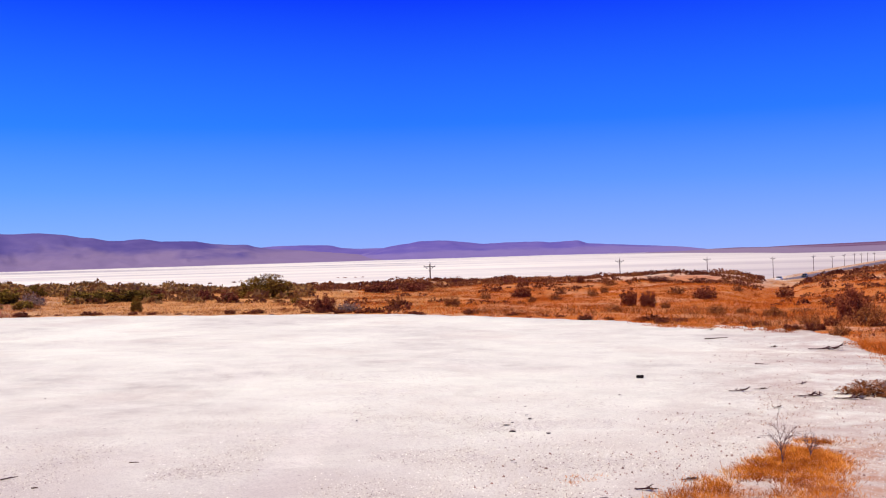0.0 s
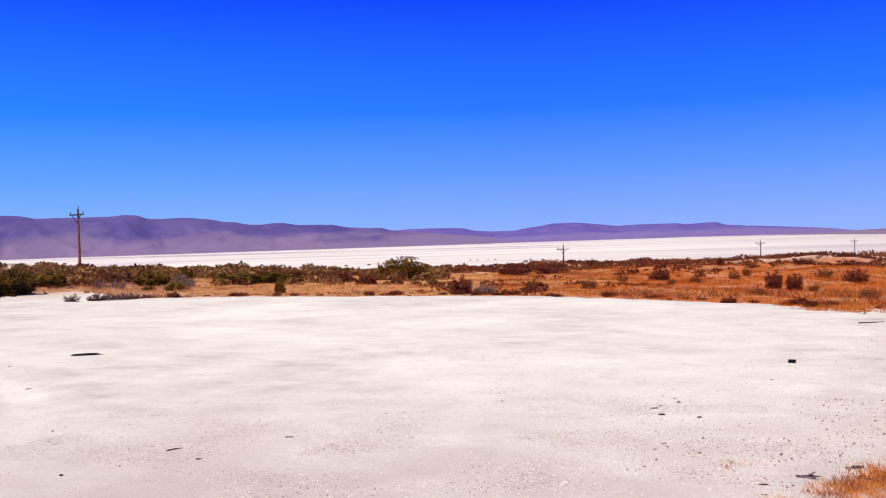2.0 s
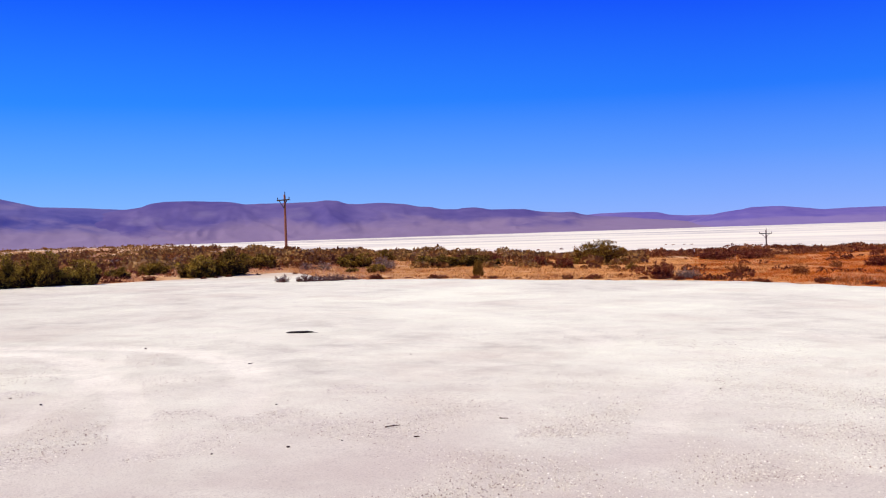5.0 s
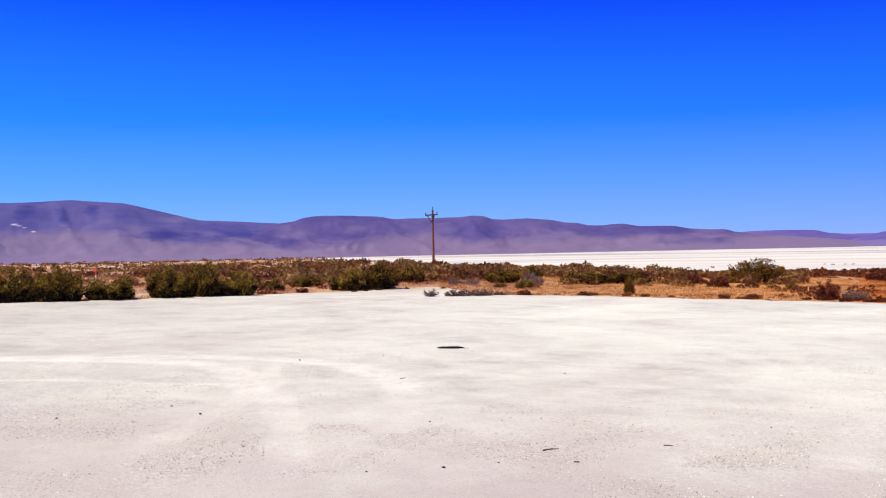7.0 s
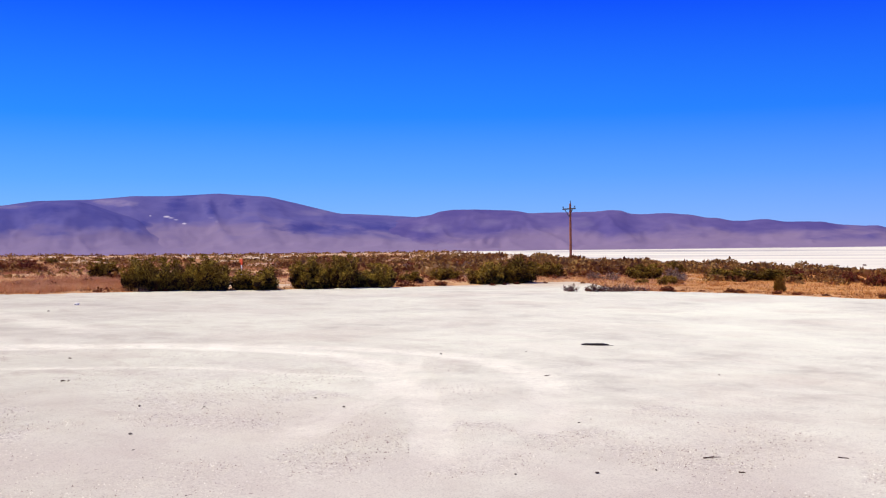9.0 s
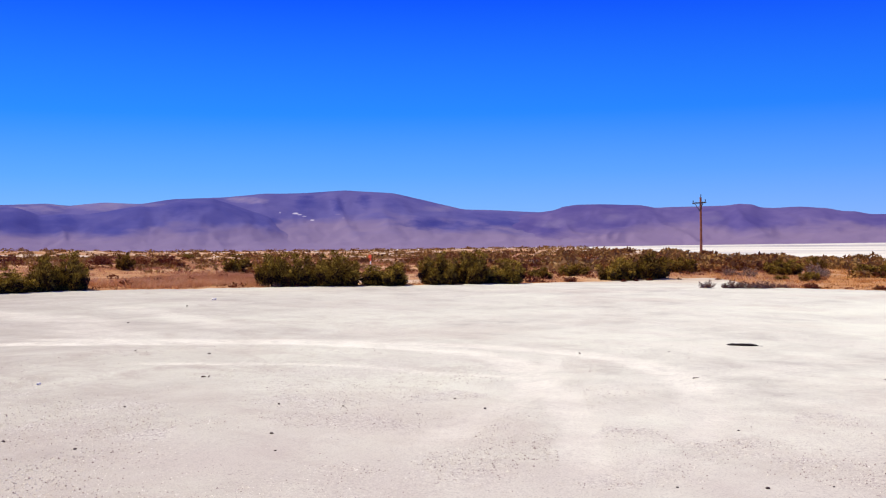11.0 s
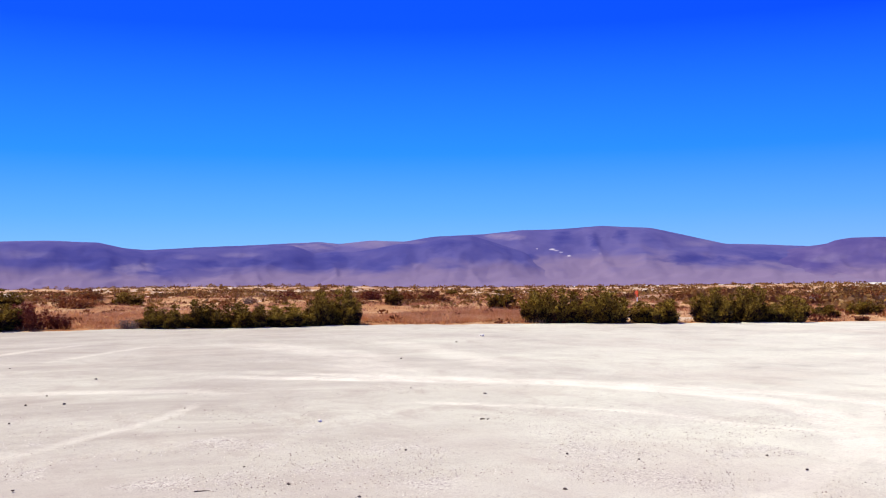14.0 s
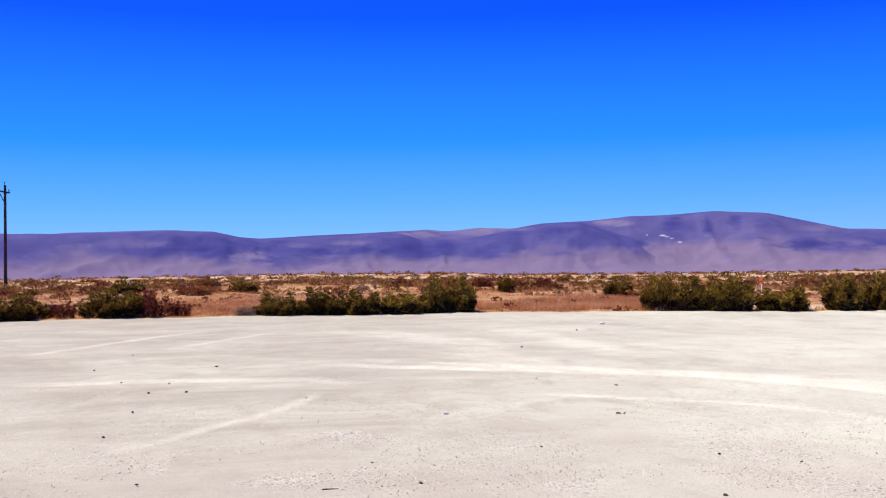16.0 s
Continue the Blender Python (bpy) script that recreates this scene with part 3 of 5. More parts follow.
# height angle of the land's skyline as seen from the lot: bearing, degrees
SKYLINE = [(-180, 0.1), (-95, 0.06), (-78, 0.12), (-71, 0.06), (-68, -0.08), (-55, -0.2), (-47, -0.17), (-43.5, -0.17), (-41, -0.5), (-35, -0.95),
           (-30, -1.18), (-25, -1.42), (-20, -1.68), (-10, -1.66), (0, -1.56), (5, -1.5), (8.0, -1.72), (9.1, -1.98), (9.9, -2.12), (11.3, -2.1), (12.8, -1.6), (16, -1.3), (40, -1.0), (180, 0.1)]


def by_bearing(table, b):
    t = np.array(table, float)
    return np.interp(b, t[:, 0], t[:, 1])


def lot_radius(b):
    b = np.asarray(b, float)
    ragged = smooth01(6, 12, b) * smooth01(30, 24, b)
    return by_bearing(LOT, b) + 2.0 * ragged * (vnoise(b * 1.9, b * 0 + 8.1, 14) - 0.5) + 0.5 * (vnoise(b * 0.9, b * 0 + 3.1, 4) - 0.5) + 0.45 * (vnoise(b * 3.7, b * 0 + 1.7, 5) - 0.5)


def plane_z(x, y):
    r = np.hypot(x, y)
    f = np.minimum(1, 45 / np.maximum(r, 1e-6))
    return (-0.0175 * x - 0.0053 * y) * f


def land_z(x, y):
    x, y = np.asarray(x, float), np.asarray(y, float)
    r, b = np.hypot(x, y), np.degrees(np.arctan2(x, y))
    edge = lot_radius(b)
    near = plane_z(x, y)
    left = smooth01(-38, -46, b)
    rc = 72 + 110 * left
    zc = 1.6 + rc * np.tan(np.radians(by_bearing(SKYLINE, b) - 0.07 - 0.07 * left))
    t = smooth01(edge, rc, r)
    z = near * (1 - t) + zc * t
    # beyond the crest the land falls to the lake bed
    drop = smooth01(rc, rc + 190 + 700 * left, r)
    foot = -13.2
    z = np.where(r > rc, zc + (foot - zc) * drop, z)
    # small wind-blown mounds
    amp = smooth01(edge + 3, edge + 26, r) * (1 - 0.75 * smooth01(rc, rc + 60, r))
    z = z + amp * (0.75 * (ridged(x / 9.0, y / 9.0, 3, 11) - 0.62) + 0.22 * (fbm(x / 2.3, y / 2.3, 2, 7) - 0.5))
    out = smooth01(0, 2.5, r - edge)
    z = z + out * 0.12 * (fbm(x / 1.1, y / 1.1, 2, 21) - 0.4)
    # bank that carries the highway
    along, off = ROAD_U[0] * x + ROAD_U[1] * y, ROAD_U[1] * x - ROAD_U[0] * y
    bank = smooth01(26, 9, np.abs(off - ROAD_OFF)) * smooth01(210, 300, along)
    z = np.where(bank > 0, z * (1 - bank) + np.maximum(z, -11.2) * bank, z)
    z = np.where(r < edge, near - 0.07, z)
    return z


def land(x, y):
    return float(land_z(np.array([x]), np.array([y]))[0])


def surface(x, y):
    """Height of what one stands on: the lot inside its edge, the land outside."""
    r, b = math.hypot(x, y), math.degrees(math.atan2(x, y))
    if r < float(lot_radius(np.array([b]))[0]) - 0.1:
        return float(plane_z(np.array([x]), np.array([y]))[0])
    return land(x, y)


ROAD_U, ROAD_OFF = (math.sin(radians(20.5)), math.cos(radians(20.5))), -69.0

bearings = np.concatenate([np.arange(-180, -104, 4.0), np.arange(-104, 30, 0.3), np.arange(30, 180, 4.0)])
rings = np.concatenate([np.array([0.01, 4, 8, 12, 16, 19]), np.arange(20, 46, 0.6), np.arange(46, 130, 1.1), np.geomspace(130, 4950, 70)])
B, R = np.meshgrid(np.radians(bearings), rings)
X, Y = R * np.sin(B), R * np.cos(B)
ground = grid_mesh("ground", X, Y, land_z(X, Y), M_SOIL, close=True)
tagged(ground, "dry tan brushland soil running out to the lake bed", "ground", kind="structure")

# lines that wheels have left on the lot: points along each, half width, strength
LOOP_TRACKS = [([(-16.6, 4.0), (-14.4, 6.7), (-12.9, 8.2), (-11.0, 9.6), (-9.0, 10.05), (-7.4, 9.4), (-6.3, 8.4), (-5.4, 7.1)], 0.34, 0.95),
               ([(-16.2, 3.2), (-14.6, 5.8), (-13.0, 7.7), (-11.3, 8.75), (-9.9, 8.92), (-8.6, 8.2), (-7.4, 7.2), (-6.9, 6.2)], 0.36, 1.0),
               ([(-12.4, 4.8), (-11.6, 5.7), (-10.5, 6.95), (-9.1, 7.5), (-8.3, 7.9), (-7.5, 7.5), (-7.0, 7.0)], 0.15, 0.75)]
CROSS_TRACKS = [([(-10.1, 0.3), (-10.7, 0.88), (-11.2, 1.3), (-11.7, 1.78), (-12.4, 2.3), (-13.4, 2.8)], 0.13, 0.5),
                ([(-19.2, -0.9), (-20.3, -0.2), (-21.4, 0.5), (-22.6, 1.4), (-24.0, 2.6)], 0.19, 0.6),
                ([(-19.6, 1.3), (-20.8, 2.2), (-21.9, 2.95), (-23.0, 3.9)], 0.15, 0.55),
                ([(-15.3, -0.8), (-15.1, 0.4), (-14.8, 1.9), (-14.4, 2.9), (-13.6, 3.4)], 0.30, 0.6),
                ([(-23.0, 5.2), (-20.5, 6.2), (-18.5, 6.6), (-16.5, 6.2), (-14.6, 6.4)], 0.95, 0.5),
                ([(-22.5, 8.4), (-20.0, 8.6), (-17.6, 8.4), (-15.0, 8.2)], 0.55, 0.4),
                ([(-6.2, 15.0), (-5.3, 14.56), (-4.65, 14.05), (-3.97, 13.2), (-3.4, 11.9)], 0.30, 0.45),
                ([(-9.2, 9.9), (-7.9, 9.7), (-6.8, 8.9), (-6.0, 8.5)], 0.28, 0.5)]
PALE_STRIPS = [([(-6.1, 4.5), (-6.4, 5.2), (-6.8, 5.9), (-7.4, 7.1), (-8.5, 8.7)], 0.26, 0.6),
               ([(-7.5, 7.6), (-6.1, 6.4), (-5.2, 5.5), (-4.4, 4.7)], 0.26, 0.7),
               ([(-9.9, 10.1), (-8.4, 8.4), (-7.2, 7.1)], 0.2, 0.5),
               ([(-5.8, 8.0), (-5.4, 7.3), (-5.1, 6.7), (-5.0, 6.2)], 0.25, 0.6),
               ([(-1.3, 5.9), (-1.6, 7.9), (-1.9, 10.3)], 0.3, 0.6)]
TRACKS = LOOP_TRACKS + CROSS_TRACKS + PALE_STRIPS
SCRAPES = [([(-6.6, 5.1), (-6.82, 5.8), (-6.92, 6.3), (-7.05, 6.8), (-7.3, 7.26)], 0.06, 0.8),
           ([(-6.2, 5.2), (-6.4, 5.9), (-6.55, 6.5), (-6.75, 6.9)], 0.05, 0.6),
           ([(-8.2, 3.2), (-8.6, 3.9), (-8.8, 4.6)], 0.06, 0.4)]
# drifts of loose pebbles: from, to, half width
WEST_DRIFTS = [(-10.6, 2.2, -9.8, 2.9, 0.42), (-11.0, 3.2, -10.8, 3.7, 0.42), (-9.7, 3.5, -8.9, 4.2, 0.42), (-9.7, 0.6, -9.6, 1.1, 0.42), (-9.0, 1.4, -8.7, 2.0, 0.42),
               (-8.9, 2.0, -8.8, 2.6, 0.42), (-9.0, 2.8, -8.3, 3.3, 0.42), (-8.2, 3.4, -7.7, 3.7, 0.42), (-8.7, 4.7, -8.2, 5.8, 0.42), (-8.1, 4.6, -7.0, 5.3, 0.42),
               (-8.1, 6.0, -7.9, 7.0, 0.42), (-11.1, 0.7, -10.9, 1.1, 0.42), (-9.0, 5.1, -8.2, 5.5, 0.42), (-7.7, 5.0, -6.6, 5.3, 0.42), (-5.9, 3.3, -6.0, 4.3, 0.34)]
EAST_DRIFTS = [(-6.0, 4.8, -4.6, 4.5, 0.42), (-5.8, 6.2, -5.3, 6.8, 0.42), (-5.0, 6.2, -4.6, 7.2, 0.42), (-4.3, 6.7, -3.4, 6.3, 0.42), (-4.6, 4.7, -4.8, 6.0, 0.34),
               (-5.1, 8.0, -4.6, 8.6, 0.42), (-3.9, 6.3, -3.1, 6.9, 0.34), (-3.4, 5.9, -2.4, 5.9, 0.34), (-2.6, 6.9, -1.9, 7.5, 0.34), (-0.9, 6.4, 0.1, 6.5, 0.34),
               (-1.1, 7.8, 0.1, 8.2, 0.42), (-0.3, 9.4, 1.3, 9.9, 0.42), (0.3, 7.7, 1.7, 8.2, 0.42), (0.2, 6.8, 1.4, 6.7, 0.34)]
DRIFTS = [([(a, b), ((a + c) / 2 + 0.1, (b + d) / 2 - 0.1), (c, d)], half, 1.0) for a, b, c, d, half in WEST_DRIFTS + EAST_DRIFTS]


def along(points, step=0.12):
    """Points of a smooth line through the given ones."""
    p = np.array([points[0], *points, points[-1]], float)
    out = []
    for a, b, c, d in zip(p[:-3], p[1:-2], p[2:-1], p[3:]):
        t = np.linspace(0, 1, max(2, int(np.hypot(*(c - b)) / step)), endpoint=False)[:, None]
        out.append(0.5 * (2 * b + (c - a) * t + (2 * a - 5 * b + 4 * c - d) * t ** 2 + (3 * b - a - 3 * c + d) * t ** 3))
    return np.concatenate(out)


def wear_at(x, y, lines):
    x, y = np.asarray(x, float), np.asarray(y, float)
    shape, x, y = x.shape, x.ravel(), y.ravel()
    x = x + 0.10 * (fbm(x * 1.6, y * 1.6, 2, 61) - 0.5)
    y = y + 0.10 * (fbm(x * 1.6, y * 1.6, 2, 62) - 0.5)
    out = np.zeros(len(x))
    for points, half, strength in lines:
        q = along(points)
        lo, hi = q.min(0) - half - 0.1, q.max(0) + half + 0.1
        i = np.nonzero((x > lo[0]) & (x < hi[0]) & (y > lo[1]) & (y < hi[1]))[0]
        if len(i):
            d = (x[i, None] - q[None, :, 0]) ** 2 + (y[i, None] - q[None, :, 1]) ** 2
            k = d.argmin(1)
            near = np.sqrt(d[np.arange(len(i)), k])
            fade = np.clip(np.minimum(k, len(q) - 1 - k) / (0.14 * len(q)), 0, 1)
            out[i] = np.maximum(out[i], strength * fade * smooth01(half, half * 0.35, near))
    return out.reshape(shape)


lb = np.concatenate([np.arange(-180, -104, 4.0), np.arange(-104, 30, 0.35), np.arange(30, 180, 4.0)])
frac = np.concatenate([np.array([0.001, 0.06, 0.11]), np.arange(0.13, 0.68, 0.0042), np.arange(0.68, 0.95, 0.008), np.array([0.96, 0.985, 1.0, 1.004])])
B, Fr = np.meshgrid(np.radians(lb), frac)
R = lot_radius(np.degrees(B)) * Fr
X, Y = R * np.sin(B), R * np.cos(B)
wear, scrape, drifts = wear_at(X, Y, TRACKS), wear_at(X, Y, SCRAPES), wear_at(X, Y, DRIFTS)
Z = plane_z(X, Y) + 0.03 * (fbm(X / 3.0, Y / 3.0, 3, 31) - 0.5) * np.clip(Fr * 3, 0, 1)
Z = Z + 0.012 * (fbm(X / 0.7, Y / 0.7, 2, 33) - 0.5) - 0.008 * wear - 0.006 * scrape
Z[-1] -= 0.12
lot = grid_mesh("gravel_lot", X, Y, Z, M_GRAVEL, close=True)
for key, values in (("wear", wear), ("scrape", scrape), ("drift", drifts)):
    lot.data.attributes.new(key, "FLOAT", "POINT").data.foreach_set("value", values.ravel().astype(np.float32))
tagged(lot, "pale sunlit gravel lot with faint wheel tracks", "gravel lot", kind="structure")

pb = np.arange(-75, 60, 1.0)
B, R = np.meshgrid(np.radians(pb), np.concatenate([np.geomspace(190, 4300, 60)]))
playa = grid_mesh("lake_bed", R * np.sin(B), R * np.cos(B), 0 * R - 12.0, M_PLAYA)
tagged(playa, "white salt flat of a dry lake bed", "salt flat", kind="structure")


# ---- mountains ----
def mountain(name, label, profile, mat, foot_r, top_r, foot_z=-12.6, seed=1, rough=1.0, step=0.12, lift=0.0, blend=9):
    p = np.array(profile, float)
    az = np.arange(p[0, 0], p[-1, 0] + step / 2, step)
    el = np.interp(az, p[:, 0], p[:, 1])
    k = np.hanning(blend)
    el = np.convolve(np.pad(el, blend // 2, mode="edge"), k / k.sum(), "valid")
    el = el + 0.035 * rough * (fbm(az * 1.3, az * 0 + seed, 3, seed) - 0.5)
    v = np.linspace(0, 1.12, 46)
    V, A = np.meshgrid(v, np.radians(az), indexing="ij")
    E = np.broadcast_to(el, V.shape)
    if isinstance(foot_r, list):
        foot_r = by_bearing(foot_r, np.degrees(A))
    foot = foot_r + 160 * (fbm(np.degrees(A) * 0.35, V * 0 + 2.2, 3, seed + 5) - 0.5)
    r = foot + (top_r - foot) * V
    top = 1.6 + top_r * np.tan(np.radians(E)) + lift
    gully = ridged(np.degrees(A) * 0.5 + 1.6 * V + 0.9 * fbm(np.degrees(A) * 0.4, V * 3, 2, seed), V * 3.4 - 0.22 * np.degrees(A), 4, seed + 9)
    shape = np.where(V <= 1, 0.16 * V + 0.84 * smooth01(0.12, 1.0, V) ** 1.25, 1 - 1.5 * (V - 1))
    env = np.clip(4 * V * (1 - V), 0, 1)
    z = foot_z + (top - foot_z) * np.clip(shape + rough * env * 0.20 * (gully - 0.62), -0.1, 1)
    limit = 1.6 + r * np.tan(np.radians(E)) - 0.5
    z = np.where(V < 0.99, np.minimum(z, limit), z)
    ob = grid_mesh(name, r * np.sin(A), r * np.cos(A), z, mat)
    return tagged(ob, label, "mountain", kind="structure")


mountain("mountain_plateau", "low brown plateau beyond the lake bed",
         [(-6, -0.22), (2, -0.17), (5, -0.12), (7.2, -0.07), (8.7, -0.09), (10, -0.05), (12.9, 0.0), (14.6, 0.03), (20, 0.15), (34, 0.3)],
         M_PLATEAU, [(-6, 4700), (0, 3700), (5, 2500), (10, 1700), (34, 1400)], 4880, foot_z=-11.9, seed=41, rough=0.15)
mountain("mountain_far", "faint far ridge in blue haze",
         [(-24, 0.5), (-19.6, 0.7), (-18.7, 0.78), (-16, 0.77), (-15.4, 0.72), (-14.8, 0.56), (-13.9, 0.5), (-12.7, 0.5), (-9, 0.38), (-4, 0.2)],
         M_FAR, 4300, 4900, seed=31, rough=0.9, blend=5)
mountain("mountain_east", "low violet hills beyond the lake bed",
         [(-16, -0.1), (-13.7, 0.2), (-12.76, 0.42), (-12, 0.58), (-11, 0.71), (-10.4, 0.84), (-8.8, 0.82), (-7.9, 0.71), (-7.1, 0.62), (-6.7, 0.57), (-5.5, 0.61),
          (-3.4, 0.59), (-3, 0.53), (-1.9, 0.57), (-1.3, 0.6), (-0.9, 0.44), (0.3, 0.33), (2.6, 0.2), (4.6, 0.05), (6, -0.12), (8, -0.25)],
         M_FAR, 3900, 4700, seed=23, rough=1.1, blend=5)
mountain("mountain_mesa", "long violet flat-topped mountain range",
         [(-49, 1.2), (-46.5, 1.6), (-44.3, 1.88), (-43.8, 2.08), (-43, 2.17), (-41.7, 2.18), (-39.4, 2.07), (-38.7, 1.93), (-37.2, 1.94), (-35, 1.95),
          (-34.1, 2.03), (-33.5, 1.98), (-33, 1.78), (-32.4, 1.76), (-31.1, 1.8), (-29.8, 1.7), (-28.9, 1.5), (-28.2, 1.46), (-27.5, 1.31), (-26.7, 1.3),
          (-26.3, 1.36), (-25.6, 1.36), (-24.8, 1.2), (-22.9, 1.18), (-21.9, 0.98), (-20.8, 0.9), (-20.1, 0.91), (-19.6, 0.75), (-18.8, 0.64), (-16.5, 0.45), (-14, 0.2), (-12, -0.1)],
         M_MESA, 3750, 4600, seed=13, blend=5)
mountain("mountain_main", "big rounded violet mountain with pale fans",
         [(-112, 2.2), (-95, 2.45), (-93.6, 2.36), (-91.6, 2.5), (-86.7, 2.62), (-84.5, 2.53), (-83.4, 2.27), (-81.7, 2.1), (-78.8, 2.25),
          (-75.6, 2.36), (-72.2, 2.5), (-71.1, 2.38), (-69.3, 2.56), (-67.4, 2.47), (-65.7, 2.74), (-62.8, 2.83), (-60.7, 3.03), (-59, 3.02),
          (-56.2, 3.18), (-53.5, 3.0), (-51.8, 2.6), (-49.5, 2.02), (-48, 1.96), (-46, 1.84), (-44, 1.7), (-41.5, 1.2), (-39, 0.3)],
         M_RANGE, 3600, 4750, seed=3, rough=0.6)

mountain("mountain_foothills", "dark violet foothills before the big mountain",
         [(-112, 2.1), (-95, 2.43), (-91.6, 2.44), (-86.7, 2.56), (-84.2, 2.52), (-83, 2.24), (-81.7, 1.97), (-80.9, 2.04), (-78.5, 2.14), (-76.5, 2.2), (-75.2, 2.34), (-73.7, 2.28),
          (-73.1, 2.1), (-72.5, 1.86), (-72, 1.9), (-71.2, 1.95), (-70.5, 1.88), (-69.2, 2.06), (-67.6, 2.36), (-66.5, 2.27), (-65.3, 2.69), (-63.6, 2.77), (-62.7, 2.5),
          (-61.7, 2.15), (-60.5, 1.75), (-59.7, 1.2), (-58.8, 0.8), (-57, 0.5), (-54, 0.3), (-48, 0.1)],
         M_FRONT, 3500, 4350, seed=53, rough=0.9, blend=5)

# ---- highway ----
s = np.arange(240, 1500, 12.0)
off = np.array([-4.2, -3.6, 0, 3.6, 4.2])
S, O = np.meshgrid(s, off, indexing="ij")
road_x, road_y = ROAD_U[0] * S + ROAD_U[1] * (ROAD_OFF + O), ROAD_U[1] * S - ROAD_U[0] * (ROAD_OFF + O)
road = grid_mesh("road", road_x, road_y, -11.02 + 0 * S - 0.1 * (np.abs(O) > 4), M_ASPHALT)
tagged(road, "sunlit grey two-lane highway on a low bank", "road", kind="structure")


# ---- utility poles ----
def cyl(bm, p0, p1, r0, r1, seg=10):
    p0, p1 = Vector(p0), Vector(p1)
    d = p1 - p0
    q = d.to_track_quat("Z", "Y").to_matrix().to_4x4()
    bmesh.ops.create_cone(bm, cap_ends=True, segments=seg, radius1=r0, radius2=r1, depth=d.length,
                          matrix=Matrix.Translation((p0 + p1) / 2) @ q)


def box(bm, c, size, bev=0.0):
    res = bmesh.ops.create_cube(bm, size=1, matrix=Matrix.Translation(c) @ Matrix.Diagonal((*size, 1)))
    if bev:
        eds = list({e for v in res["verts"] for e in v.link_edges})
        bmesh.ops.bevel(bm, geom=eds, offset=bev, segments=1, affect="EDGES")


def utility_pole(x, y, z, height, wood, label, bearing=20.5, arm=1.15, thick=0.135, lean=0.0):
    thing = new("utility_pole")
    thing.matrix_basis = pose(x, y, z, 0, lean, -bearing)
    bm = bmesh.new()
    cyl(bm, (0, 0, -0.5), (0, 0, height), thick, thick * 0.68, 12)
    part("shaft", bm, wood, thing, smooth=False)
    za = height - 0.55
    bm = bmesh.new()
    box(bm, (0, -0.16, za), (2 * arm, 0.10, 0.13), 0.012)
    part("crossarm", bm, M_POLE_DARK, thing, "near-black crossarm")
    for sx in (-1, 1):
        bm = bmesh.new()
        cyl(bm, (sx * 0.62 * arm, -0.20, za - 0.04), (0, -0.14, za - 0.75), 0.04, 0.04, 6)
        part("brace", bm, M_POLE_DARK, thing)
        bm = bmesh.new()
        cyl(bm, (sx * (arm - 0.1), -0.16, za + 0.06), (sx * (arm - 0.1), -0.16, za + 0.2), 0.03, 0.03, 6)
        cyl(bm, (sx * (arm - 0.1), -0.16, za + 0.14), (sx * (arm - 0.1), -0.16, za + 0.28), 0.055, 0.04, 8)
        part("insulator", bm, M_INSULATOR, thing)
    bm = bmesh.new()
    cyl(bm, (0.05, 0, height - 0.1), (0.05, 0, height + 0.2), 0.03, 0.03, 6)
    cyl(bm, (0.05, 0, height + 0.14), (0.05, 0, height + 0.28), 0.055, 0.04, 8)
    part("insulator", bm, M_INSULATOR, thing)
    return tagged(thing, label, "utility pole", group="poles along the highway")


POLE_OFF = 85.0
# bearing, top height
for i, (b, top) in enumerate([(-94.62, 9.9), (-36.27, 6.2), (-9.5, 0.55), (1.16, -0.4), (5.87, -1.5), (9.29, -3.0), (11.33, -3.7), (12.26, -4.9),
                              (12.85, -4.6), (13.35, -4.9), (13.68, -5.2), (13.97, -5.4), (14.30, -5.8)]):
    r = POLE_OFF / math.sin(radians(20.5 - b))
    x, y = r * math.sin(radians(b)), r * math.cos(radians(b))
    z = max(land(x, y), -12.0)
    # the west pole gets near-black wood, a backlit silhouette put into its colour
    dark = b < -90
    utility_pole(x, y, z, top - 0.3 - z, M_POLE_DARK if dark else M_POLE_FAR if b > -20 else M_POLE,
                 "wooden utility pole in silhouette black with a single crossarm" if dark else
                 "dark brown utility pole on the lake shore" if b > -20 else "weathered brown wooden utility pole with a single crossarm",
                 thick=0.145)


# ---- shrubs ----
def leaf_cloud(rng, lobes, count, size, flat=0.5, up=0.35):
    """Leaf sprigs through a set of round lobes (x, y, z, radius): vertices and quads."""
    lob = np.array(lobes)
    w = lob[:, 3] ** 2
    pick = rng.choice(len(lob), count, p=w / w.sum())
    d = rng.normal(size=(count, 3))
    d /= np.linalg.norm(d, axis=1, keepdims=True)
    rad = lob[pick, 3] * rng.uniform(0.25, 1.0, count) ** 0.45
    c = lob[pick, :3] + d * rad[:, None] * np.array([1, 1, 0.8])
    c[:, 2] = np.maximum(c[:, 2], rng.uniform(0.0, 0.06, count))
    a = d + rng.normal(size=(count, 3)) * 0.6 + np.array([0, 0, up])
    a /= np.linalg.norm(a, axis=1, keepdims=True)
    s = np.cross(a, rng.normal(size=(count, 3)))
    s /= np.linalg.norm(s, axis=1, keepdims=True)
    ln = size * rng.uniform(0.6, 1.5, count)[:, None]
    wd = ln * flat * rng.uniform(0.5, 1.0, count)[:, None]
    co = np.stack([c - a * ln * 0.5, c + s * wd * 0.5, c + a * ln * 0.5, c - s * wd * 0.5], 1).reshape(-1, 3)
    return co, np.arange(4 * count).reshape(-1, 4)


